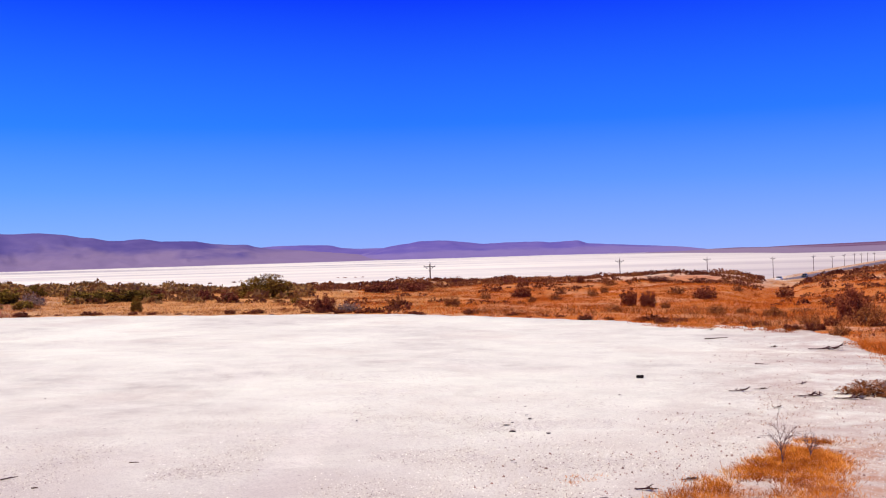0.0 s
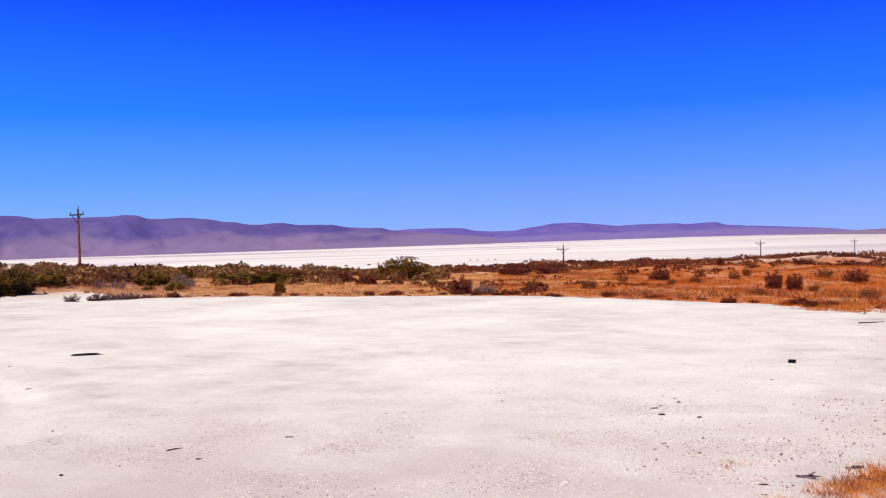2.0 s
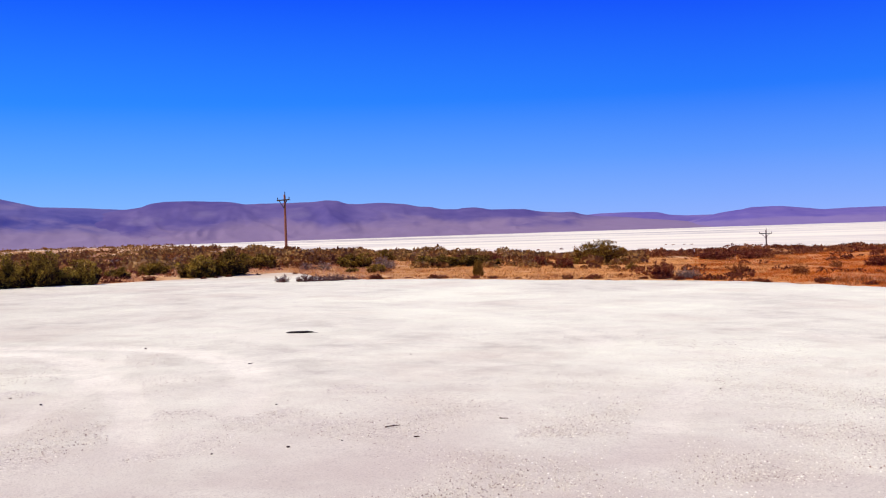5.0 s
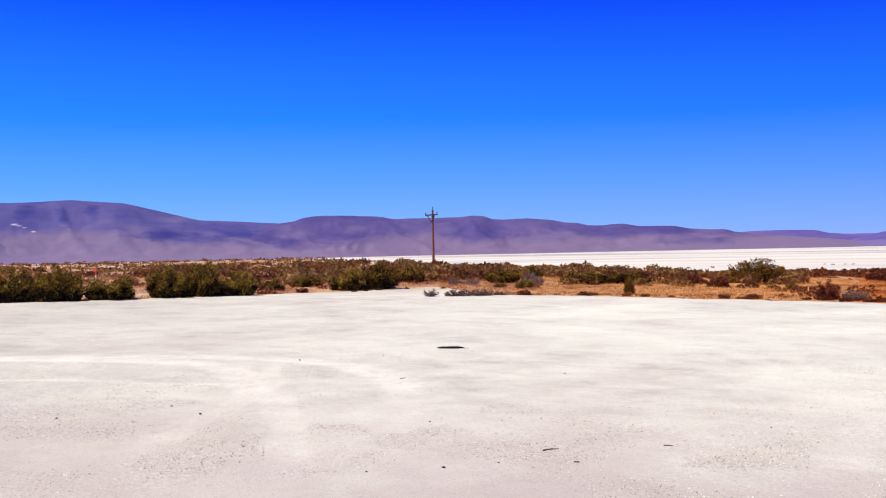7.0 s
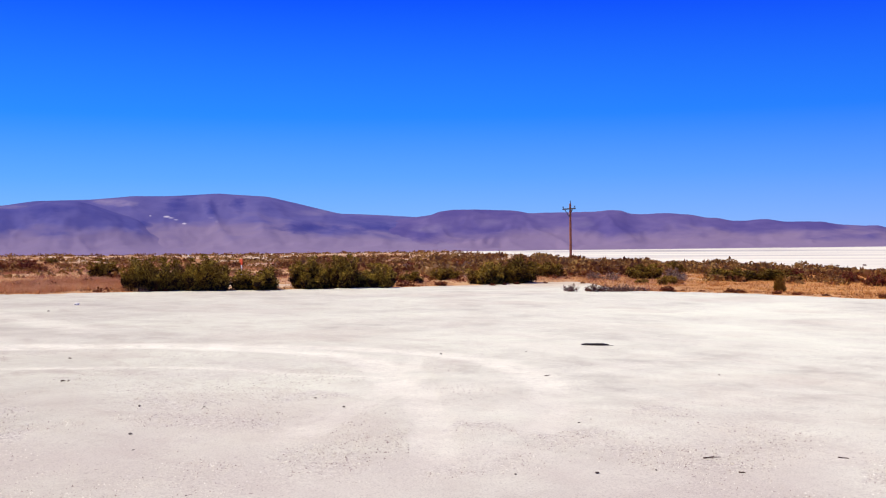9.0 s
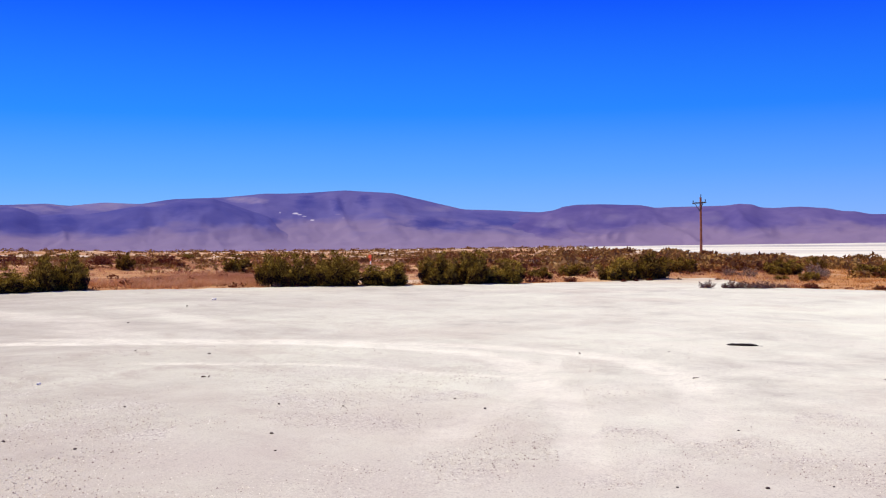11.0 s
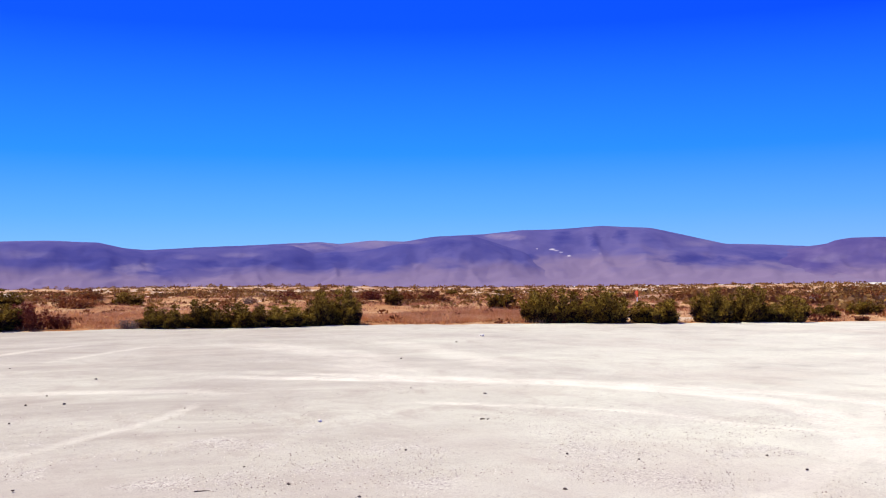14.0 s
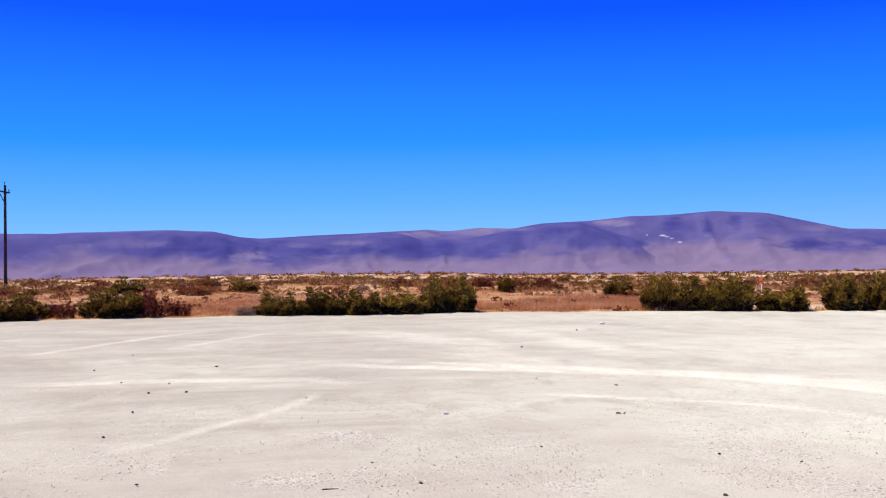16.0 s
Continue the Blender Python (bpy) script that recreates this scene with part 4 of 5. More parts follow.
def shrub(name, leaf, seed, lobes=12, count=2600, size=0.055, flat=0.5, up=0.35, woody=0, even=0.62, dome=0.72):
    """A shrub about 1 m wide and 1 m high before scaling, on its own Empty: leaning plumes of leaf round a twiggy
    heart, near black to paint its inner shade.
    """
    rng = np.random.default_rng(seed)
    thing = new(name)
    lob, stems = [], []
    for k in range(lobes):
        a, q = k * 2.4 + rng.uniform(-0.5, 0.5), math.sqrt((k + 0.5) / lobes) * 0.42
        tall = math.sqrt(1 - dome * (q / 0.42) ** 2) * rng.uniform(even, 1.0)
        x, y = q * math.cos(a), q * math.sin(a)
        stems.append((x, y, tall))
        for step in (0.32, 0.58, 0.80, 1.0):
            lean = 0.66 + 0.44 * step
            lob.append((x * lean + rng.normal() * 0.02, y * lean + rng.normal() * 0.02, tall * (step - 0.08), (0.165 - 0.080 * step) * rng.uniform(0.8, 1.25)))
    co, fa = leaf_cloud(rng, lob, count, size, flat, up)
    half = np.percentile(np.abs(co[:, :2]), 98)
    high = np.percentile(co[:, 2], 99.5)
    co = co / np.array([2 * half, 2 * half, high])
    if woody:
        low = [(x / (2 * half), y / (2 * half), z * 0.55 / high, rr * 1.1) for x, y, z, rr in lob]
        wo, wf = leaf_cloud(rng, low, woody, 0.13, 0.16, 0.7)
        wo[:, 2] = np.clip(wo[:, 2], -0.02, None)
        raw_mesh("woody_base", wo, wf, M_SHADE_TWIG, thing)
    raw_mesh("foliage", co, fa, leaf, thing)
    bm = bmesh.new()
    for x, y, tall in stems:
        cyl(bm, (x * 0.15, y * 0.15, -0.04), (x * 0.6, y * 0.6, tall * 0.45), 0.016, 0.011, 5)
        cyl(bm, (x * 0.6, y * 0.6, tall * 0.45), (x, y, tall * 0.95), 0.011, 0.004, 5)
    part("stems", bm, M_TWIG, thing)
    return thing


SHRUBS = {}


def plant(kind, b, r, w, h, label, group, variants=3, sink=0.03, z=None):
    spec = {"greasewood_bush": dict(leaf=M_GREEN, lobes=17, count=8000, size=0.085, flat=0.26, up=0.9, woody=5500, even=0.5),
            "dead_bush": dict(leaf=M_MAROON, lobes=13, count=5200, size=0.085, flat=0.24, up=0.7),
            "sage_bush": dict(leaf=M_SAGE, lobes=14, count=3400, size=0.06, flat=0.35),
            "grey_weed": dict(leaf=M_MAUVE, lobes=9, count=900, size=0.22, flat=0.10, up=1.4),
            "weed_bush": dict(leaf=M_RUST, lobes=11, count=3200, size=0.085, flat=0.24, up=0.8),
            "rabbitbrush": dict(leaf=M_OLIVE, lobes=38, count=9000, size=0.075, flat=0.26, up=1.1, woody=900, even=0.80, dome=0.93)}[kind]
    # far ones are made of fewer, larger sprigs
    far = r > 36 and w < 1.8
    if far:
        spec = {**spec, "count": spec["count"] * 2 // 5, "size": spec["size"] * 1.4, "woody": spec.get("woody", 0) * 2 // 5}
    made = SHRUBS.setdefault((kind, far), [])
    x, y = r * math.sin(radians(b)), r * math.cos(radians(b))
    seed = len(made)
    turn = (seed * 137.5 + 31 * len(kind)) % 360
    m = pose(x, y, (surface(x, y) if z is None else z) - sink, 0, 0, turn) @ Matrix.Diagonal((w, w * 0.9, h * 1.02, 1))
    if seed < variants:
        ob = shrub(kind, seed=seed * 7 + len(kind) + 3 * far, **spec)
    else:
        ob = copy_thing(made[seed % variants], Matrix.Identity(4))
    ob.matrix_basis = m
    made.append(ob)
    tagged(ob, label, "bush", group)
    return ob


GREEN = "dark green greasewood bush at the edge of the gravel"
# bearing, distance, width, height
for b, r, w, h in [(-93.2, 30.0, 1.35, 0.68), (-88.9, 30.2, 1.55, 0.78), (-80.4, 29.9, 1.45, 0.63), (-78.1, 29.95, 1.4, 0.72), (-76.0, 29.9, 1.4, 0.66), (-73.9, 30.0, 1.4, 0.66),
                   (-72.1, 30.4, 1.05, 0.95), (-70.9, 30.7, 1.15, 1.08), (-60.2, 31.6, 1.2, 1.0), (-58.7, 31.6, 1.3, 0.97), (-56.8, 31.7, 1.65, 1.03), (-53.9, 31.9, 1.65, 0.68), (-51.0, 32.5, 1.4, 1.0),
                   (-49.2, 32.8, 1.3, 1.06), (-47.2, 33.2, 1.3, 0.8), (-40.9, 36.2, 1.55, 0.78), (-39.2, 37.2, 1.75, 0.92)]:
    plant("greasewood_bush", b, r, w * 0.9, h * 0.98, GREEN, "bushes round the gravel lot", 7)
for b, r, w, h in [(-30.5, 50, 1.0, 0.62), (-37.4, 42, 1.2, 0.6), (-88.4, 48.1, 1.7, 0.68), (-62.2, 41.0, 1.1, 0.74), (-68.1, 44.4, 0.75, 0.68), (-82.4, 50.9, 1.5, 0.6),
                   (-27.7, 41.0, 1.4, 0.55), (-32.1, 41.5, 1.4, 0.58), (-25.6, 42.4, 2.3, 0.5), (-45.3, 36.0, 0.9, 0.42), (-43.4, 38.5, 1.1, 0.45)]:
    plant("greasewood_bush", b, r, w, h, "dark green greasewood bush standing in dry grass", "bushes in the grassland", 7)
for b, r, w, h in [(-14.28, 30.8, 0.8, 0.56), (-87.0, 30.1, 0.85, 0.70), (-85.6, 30.3, 0.7, 0.4), (-91.2, 30.2, 0.6, 0.44), (-91.9, 30.6, 0.5, 0.4), (-20.1, 41.5, 0.95, 0.48),
                   (-21.4, 43.1, 0.66, 0.48), (-24.1, 50.0, 0.8, 0.5), (-3.45, 46.5, 0.88, 0.63), (3.15, 33.4, 0.62, 0.58), (4.25, 32.2, 0.52, 0.52), (7.1, 37.1, 0.8, 0.5),
                   (11.0, 49.0, 0.85, 0.68), (15.3, 27.0, 0.75, 0.86), (14.6, 24.0, 0.38, 0.22), (-74, 59, 1.5, 0.65), (-11.8, 56.0, 2.0, 0.55), (-9.9, 56.0, 1.3, 0.52),
                   (-4.1, 62.0, 2.0, 0.5), (3.9, 56.0, 1.6, 0.34), (-0.3, 56.5, 0.5, 0.42), (6.2, 62.0, 1.5, 0.5), (8.3, 60.0, 0.9, 0.45),
                   (-40.6, 34.9, 0.2, 0.1), (-39.9, 35.3, 0.16, 0.09), (-39.2, 35.9, 0.22, 0.11), (-37.6, 36.8, 0.18, 0.1), (-35.5, 37.0, 0.2, 0.1)]:
    plant("dead_bush", b, r, w, h, "dead maroon bush standing in dry grass", "dead bushes", 5)
for b, r, w, h in [(-33.9, 39.5, 0.85, 0.40), (-30.5, 41.0, 0.95, 0.48), (-34.9, 40.0, 0.5, 0.38), (-30.2, 40.2, 0.7, 0.36), (-13.1, 30.6, 0.6, 0.34), (-12.6, 30.9, 0.5, 0.28), (-82.2, 29.9, 0.65, 0.3)]:
    plant("sage_bush", b, r, w, h, "pale grey sage bush beside the gravel", "sage bushes", 3)
for b, r, w, h in [(-36.15, 31.3, 0.5, 0.25), (-35.2, 31.6, 0.2, 0.12), (-34.8, 31.4, 0.55, 0.27), (-34.2, 31.5, 0.5, 0.24), (-33.5, 31.6, 0.6, 0.25), (-32.9, 31.7, 0.5, 0.22), (-32.2, 32.0, 0.4, 0.16)]:
    plant("grey_weed", b, r, w, h, "spiky mauve dry weed at the gravel edge", "dry weeds at the lot corner", 3)
for b, r, w, h in [(-10.16, 32.5, 0.52, 0.46), (-7.0, 32.9, 0.58, 0.34), (-5.3, 39.8, 0.5, 0.36), (-1.2, 37.6, 0.42, 0.3), (-1.15, 48.0, 0.4, 0.36), (0.66, 43.4, 0.5, 0.38), (1.24, 48.0, 0.55, 0.44),
                   (5.4, 42.1, 0.66, 0.45), (2.5, 29.4, 0.45, 0.24), (8.2, 28.2, 0.5, 0.28), (-2.5, 36.0, 0.36, 0.29), (8.5, 49.0, 0.46, 0.4), (5.3, 31.0, 0.32, 0.24), (9.6, 29.0, 0.4, 0.2),
                   (11.3, 28.0, 0.55, 0.27), (-15.7, 36.2, 0.36, 0.26), (-16.8, 50.0, 1.2, 0.42), (-67.3, 51.0, 0.8, 0.5), (-84.3, 60.0, 1.4, 0.63), (-92.0, 66.0, 1.0, 0.5), (16.4, 24.5, 0.7, 0.5),
                   (15.2, 21.6, 0.45, 0.22), (13.4, 24.4, 0.5, 0.22)]:
    plant("weed_bush", b, r, w, h, "rusty brown weed bush in dry grass", "weed bushes", 5)
for b, r, w, h in [(-24.85, 33.5, 0.36, 0.52), (-16.2, 39, 0.5, 0.3)]:
    plant("rabbitbrush", b, r, w, h, "small yellow-green bush in dry grass", "rabbitbrush", 3)

for b, r, w in [(-22.1, 640, 3.4), (-20.8, 650, 3.2), (-15.0, 700, 3.0), (-14.6, 690, 4.2), (-14.0, 690, 3.0), (-13.6, 690, 3.6)]:
    plant("dead_bush", b, r, w * (0.72 if b < -20 else 0.6), 0.85 if b < -20 else 0.5, "dark low bush alone on the white lake bed", "bushes on the lake bed", 4, z=-12.0)

plant("weed_bush", 18.9, 12.6, 0.72, 0.20, "low olive-brown bush beside dead branches", "weed bushes", 5)
plant("rabbitbrush", -18.1, 48.0, 2.6, 1.12, "large round olive-yellow bush in dry grass", "rabbitbrush", 3)
# small dark weeds along the edge of the gravel
rng = np.random.default_rng(19)
for k in range(70):
    b = rng.uniform(-33, 15) if k < 54 else rng.uniform(-95, -42)
    r = float(lot_radius(np.array([b]))[0]) + rng.uniform(0.15, 0.9)
    w = rng.uniform(0.14, 0.5)
    plant("dead_bush", b, r, w, w * rng.uniform(0.28, 0.42), "small dark weed at the edge of the gravel", "weeds along the gravel edge", 4)

# scattered bushes over the brushland
rng = np.random.default_rng(12)
KINDS = [("greasewood_bush", "dark green greasewood bush on the brushland", 0.14), ("weed_bush", "rusty brown weed bush on the brushland", 0.56),
         ("dead_bush", "dead maroon bush on the brushland", 0.14), ("sage_bush", "pale grey sage bush on the brushland", 0.14)]
for k in range(170):
    b = rng.uniform(-100, 20)
    left = b < -40
    r = rng.uniform(42, 78) if left else rng.uniform(36, 74)
    q = rng.uniform()
    kind = KINDS[-1]
    for kd in KINDS:
        if q < kd[2]:
            kind = kd
            break
        q -= kd[2]
    if not left and b > -22 and kind[0] == "greasewood_bush":
        kind = KINDS[1]
    if b > -20 and r < 54:
        continue
    w = rng.uniform(0.5, 1.2) if left else rng.uniform(0.4, 0.95)
    plant(kind[0], b, r, w, w * rng.uniform(0.34, 0.5), kind[1], "brushland bushes", 5)


# ---- grass and far scrub, past counting ----
def grass(name, label, xs, ys, zs, mat, blades, tall, spread, wide, seed):
    rng = np.random.default_rng(seed)
    n = len(xs) * blades
    i = np.repeat(np.arange(len(xs)), blades)
    a, q = rng.uniform(0, 2 * np.pi, n), np.sqrt(rng.uniform(0, 1, n))
    base = np.stack([xs[i] + np.cos(a) * q * spread[i], ys[i] + np.sin(a) * q * spread[i], zs[i] - 0.02], 1)
    ht = tall[i] * rng.uniform(0.5, 1.15, n)
    lean = rng.normal(size=(n, 2)) * 0.6 * ht[:, None] + np.stack([np.cos(a), np.sin(a)], 1) * (q * ht * 0.35)[:, None]
    tip = base + np.concatenate([lean, ht[:, None]], 1)
    sd = rng.uniform(0, np.pi, n)
    side = np.stack([np.cos(sd), np.sin(sd), 0 * sd], 1) * (wide * rng.uniform(0.6, 1.4, n))[:, None]
    co = np.stack([base - side, base + side, tip], 1).reshape(-1, 3)
    ob = raw_mesh(name, co, np.arange(3 * n).reshape(-1, 3), mat)
    return tagged(ob, label, "grass", kind="stuff")


def scatter(seed, count, b0, b1, r0, r1, patch=0.0, scale=6.0, power=0.5):
    rng = np.random.default_rng(seed)
    b = np.radians(rng.uniform(b0, b1, count))
    r = r0 + (r1 - r0) * rng.uniform(0, 1, count) ** (1 / (1 + power))
    x, y = r * np.sin(b), r * np.cos(b)
    keep = (fbm(x / scale, y / scale, 3, seed) > patch) & (r > lot_radius(np.degrees(b)) + 0.15)
    return x[keep], y[keep]


def lawn(name, label, seed, count, b0, b1, r0, r1, mat, blades, tall, spread, wide, patch=0.0):
    x, y = scatter(seed, count, b0, b1, r0, r1, patch)
    z = land_z(x, y)
    g = np.random.default_rng(seed + 1)
    t = tall * g.uniform(0.6, 1.3, len(x))
    return grass(name, label, x, y, z, mat, blades, t, spread * g.uniform(0.6, 1.3, len(x)), wide, seed + 2)


lawn("dry_grass", "orange sunburnt dry grass beyond the gravel", 51, 15500, -13, 24, 22, 62, M_STRAW, 13, 0.11, 0.26, 0.008, 0.36)
lawn("dry_grass", "tan dry grass between gravel and crest", 55, 12500, -36, -7, 28, 76, M_STRAW_TAN, 13, 0.11, 0.26, 0.008, 0.28)
lawn("dry_grass", "pale dry grass between the bushes", 61, 21000, -104, -30, 29, 80, M_STRAW_PALE, 11, 0.15, 0.26, 0.009, 0.40)
lawn("dry_grass", "short straw fringe along the gravel edge", 71, 5500, -104, -14, 20, 33, M_RUST, 12, 0.085, 0.15, 0.008, 0.34)
lawn("dry_grass", "short orange straw fringe along the gravel edge", 72, 2400, -11, 24, 15, 31, M_STRAW, 13, 0.075, 0.18, 0.007, 0.42)
lawn("dry_grass", "rusty knee-high dry grass between the green bushes", 75, 2400, -71, -59.5, 30.2, 38, M_STRAW_ROSE, 14, 0.19, 0.24, 0.010, 0.42)
lawn("dry_grass", "rusty dry grass behind the gravel edge", 78, 2600, -104, -76, 29.5, 38, M_STRAW_ROSE, 14, 0.16, 0.22, 0.010, 0.42)
lawn("dry_grass", "rusty clumps of dry grass along the eastern gravel edge", 73, 800, -6, 25, 15, 31, M_RUST, 18, 0.18, 0.26, 0.009, 0.48)
# tufts that creep over the eastern margin of the lot
rng = np.random.default_rng(85)
u = rng.uniform(0, 1, 3200)
mb = np.radians(rng.uniform(4, 27, 3200))
mr = lot_radius(np.degrees(mb)) + 1.6 - 2.6 * u ** 2
mx, my = mr * np.sin(mb), mr * np.cos(mb)
keep = fbm(mx * 0.9, my * 0.9, 3, 15) > 0.42 + 0.14 * u
mx, my = mx[keep], my[keep]
grass("dry_grass", "thin rusty tufts creeping over the gravel margin", mx, my, plane_z(mx, my) - 0.01, M_STRAW, 14, 0.10 * rng.uniform(0.4, 1.4, len(mx)),
      0.14 + 0 * mx, 0.005, 86)
# straw patch beside the lot
rng = np.random.default_rng(81)
cnt = 2100
gy = rng.uniform(5.7, 8.9, cnt)
lo, hi = 1.45 + (gy - 6.7) / 1.73, 1.17 + 0.21 * gy
gx = lo + (hi - lo) * rng.uniform(0, 1, cnt) + rng.normal(size=cnt) * 0.06
keep = fbm(gx * 2.4, gy * 2.4, 4, 5) > 0.43
gx, gy = gx[keep], gy[keep]
grass("dry_grass", "matted orange straw patch on the gravel", gx, gy, plane_z(gx, gy), M_STRAW_GOLD, 34, 0.052 * rng.uniform(0.4, 1.5, len(gx)),
      0.10 + 0 * gx, 0.0028, 83)
pick = rng.uniform(size=len(gx)) < 0.22
grass("dry_grass", "dark broken stems lying in the straw", gx[pick], gy[pick], plane_z(gx[pick], gy[pick]), M_MAROON, 5, 0.036 + 0 * gx[pick], 0.07 + 0 * gx[pick], 0.006, 84)
cnt = 90
gx, gy = rng.uniform(2.5, 3.9, cnt), rng.uniform(8.6, 13.0, cnt)
grass("dry_grass", "sparse reddish tufts on the gravel", gx, gy, plane_z(gx, gy), M_RUST, 16, 0.036 * rng.uniform(0.6, 1.4, cnt), 0.08 + 0 * gx, 0.003, 87)


def far_scrub(name, label, seed, count, b0, b1, r0, r1, size, leaves, mat, patch=0.3, zmin=-12.0):
    x, y = scatter(seed, count, b0, b1, r0, r1, patch, 14.0, 0.6)
    z = land_z(x, y)
    b = np.degrees(np.arctan2(x, y))
    ok = (z > zmin) & ~((b > 9.3) & (b < 11.6) & (np.hypot(x, y) > 54))
    x, y, z = x[ok], y[ok], z[ok]
    g = np.random.default_rng(seed)
    n = len(x)
    w = size * g.uniform(0.5, 1.4, n)
    i = np.repeat(np.arange(n), leaves)
    d = g.normal(size=(n * leaves, 3))
    d /= np.linalg.norm(d, axis=1, keepdims=True)
    d[:, 2] = np.abs(d[:, 2])
    tall = g.uniform(0.55, 0.95, n)
    c = np.stack([x[i], y[i], z[i]], 1) + d * (w[i] * 0.5 * g.uniform(0.35, 1, n * leaves) ** 0.6)[:, None] * np.stack([0 * i + 1.2, 0 * i + 1.2, tall[i]], 1)
    a = g.normal(size=d.shape) + 0.5 * d
    a /= np.linalg.norm(a, axis=1, keepdims=True)
    s = np.cross(a, g.normal(size=d.shape))
    s /= np.linalg.norm(s, axis=1, keepdims=True)
    ln = (w[i] * 0.115 * g.uniform(0.7, 1.4, n * leaves))[:, None]
    co = np.stack([c - a * ln, c + s * ln * 0.55, c + a * ln, c - s * ln * 0.55], 1).reshape(-1, 3)
    ob = raw_mesh(name, co, np.arange(4 * n * leaves).reshape(-1, 4), mat)
    return tagged(ob, label, "scrub", kind="stuff")


far_scrub("desert_scrub", "low mixed desert scrub over the brushland", 91, 3000, -104, -36, 40, 110, 0.66, 40, M_SCRUB, 0.36)
far_scrub("desert_scrub", "distant desert scrub towards the mountains", 92, 4200, -108, -40, 100, 420, 1.1, 22, M_SCRUB, 0.34)
far_scrub("desert_scrub", "low rusty shrubs in the orange grass", 95, 900, -17, 24, 24, 62, 0.42, 36, M_SCRUB_RED, 0.46)
far_scrub("desert_scrub", "low brown shrubs between the bushes", 96, 1100, -104, -34, 30, 66, 0.36, 36, M_SCRUB_RED, 0.45)
far_scrub("desert_scrub", "thick olive-brown scrub below the crest", 97, 560, -52, -16, 38, 72, 0.85, 75, M_SCRUB, 0.36)
far_scrub("desert_scrub", "olive-brown scrub along the crest above the lake bed", 98, 420, -44, -20, 50, 84, 0.85, 70, M_SCRUB, 0.28)
far_scrub("desert_scrub", "rusty scrub along the crest above the lake bed", 93, 2600, -22, 24, 54, 84, 0.62, 34, M_SCRUB_RED, 0.25)
far_scrub("desert_scrub", "scrub on the slope down to the lake bed", 94, 1500, -42, 24, 84, 260, 1.1, 24, M_SCRUB_RED, 0.25)


# ---- loose things on the gravel ----
def stone_mesh(seed, squash=0.5):
    g = np.random.default_rng(seed)
    bm = bmesh.new()
    bmesh.ops.create_icosphere(bm, subdivisions=1, radius=0.5)
    for v in bm.verts:
        v.co *= g.uniform(0.72, 1.12)
        v.co.z *= squash
    return bm


def stone(name, x, y, w, mat, label, group="", squash=0.5, long=1.0, turn=0.0, seed=0):
    ob = part(name, stone_mesh(seed, squash), mat)
    ob.matrix_basis = pose(x, y, surface(x, y) + w * squash * 0.30, 0, 0, turn) @ Matrix.Diagonal((w * long, w, w, 1))
    return tagged(ob, label, "stone", group)


def limb(bm, g, p, d, length, rad, depth):
    """A crooked tapering limb with side limbs."""
    n = 4
    for k in range(n):
        q = p + d * (length / n)
        cyl(bm, p, q, rad * (1 - 0.18 * k), rad * (1 - 0.18 * (k + 1)), 5)
        if depth > 0 and k > 0:
            for _ in range(2 if depth > 1 else 1):
                e = (d + Vector(g.normal(size=3)) * 0.55).normalized()
                limb(bm, g, q, e, length * g.uniform(0.4, 0.65), rad * 0.6, depth - 1)
        d = (d + Vector(g.normal(size=3)) * 0.16).normalized()
        p = q


def dead_branch(x, y, length, turn, seed, label="dry dead branch lying on the gravel"):
    g = np.random.default_rng(seed)
    bm = bmesh.new()
    limb(bm, g, Vector((-length / 2, 0, 0)), Vector((1, 0, 0.06)), length * 0.8, 0.014 + 0.04 * length, 2)
    for v in bm.verts:
        v.co.z = abs(v.co.z) * 0.45 + 0.006
    ob = part("dead_branch", bm, M_DARKTWIG)
    ob.matrix_basis = pose(x, y, surface(x, y), 0, 0, turn)
    return tagged(ob, label, "branch", "dead branches on the gravel")


M_DARKTWIG = plain_material("dark_dead_twig", (0.035, 0.012, 0.01), (0.10, 0.045, 0.038), 40, 1.0)
M_DRY = plain_material("dry_maroon_twig", (0.10, 0.05, 0.045), (0.22, 0.125, 0.11), 40)
M_BARK = plain_material("dark_rubber_scrap", (0.004, 0.002, 0.002), (0.012, 0.006, 0.006), 30, 1.0)

# thin dark scrap lying flat on the gravel
bm = bmesh.new()
g = np.random.default_rng(3)
ring = []
N = 22
for layer, (zz, k) in enumerate(((0.0, 1.0), (0.035, 0.93), (0.055, 0.6))):
    ring.append([bm.verts.new((0.245 * k * math.cos(a) * (1 + 0.16 * math.sin(3 * a + 1)), 0.15 * k * math.sin(a) * (1 + 0.2 * math.cos(2 * a)), zz + 0.01 * g.uniform()))
                 for a in (2 * math.pi * i / N for i in range(N))])
for a in range(2):
    for i in range(N):
        bm.faces.new((ring[a][i], ring[a][(i + 1) % N], ring[a + 1][(i + 1) % N], ring[a + 1][i]))
bm.faces.new(ring[2])
# shadow tail beside the scrap, built as three thin dark boxes
for k in range(3):
    box(bm, (0.20 + 0.055 * k, -0.012 * k + 0.01 * g.normal(), 0.016 - 0.002 * k), (0.06, 0.05 - 0.008 * k, 0.018 - 0.003 * k), 0.004)
scrap = part("rubber_scrap", bm, M_BARK)
scrap.matrix_basis = pose(-8.66, 12.52, surface(-8.66, 12.52) - 0.004, 0, 0, 35) @ Matrix.Diagonal((0.88, 0.7, 0.62, 1))
tagged(scrap, "thin dark scrap lying flat on the gravel", "scrap")

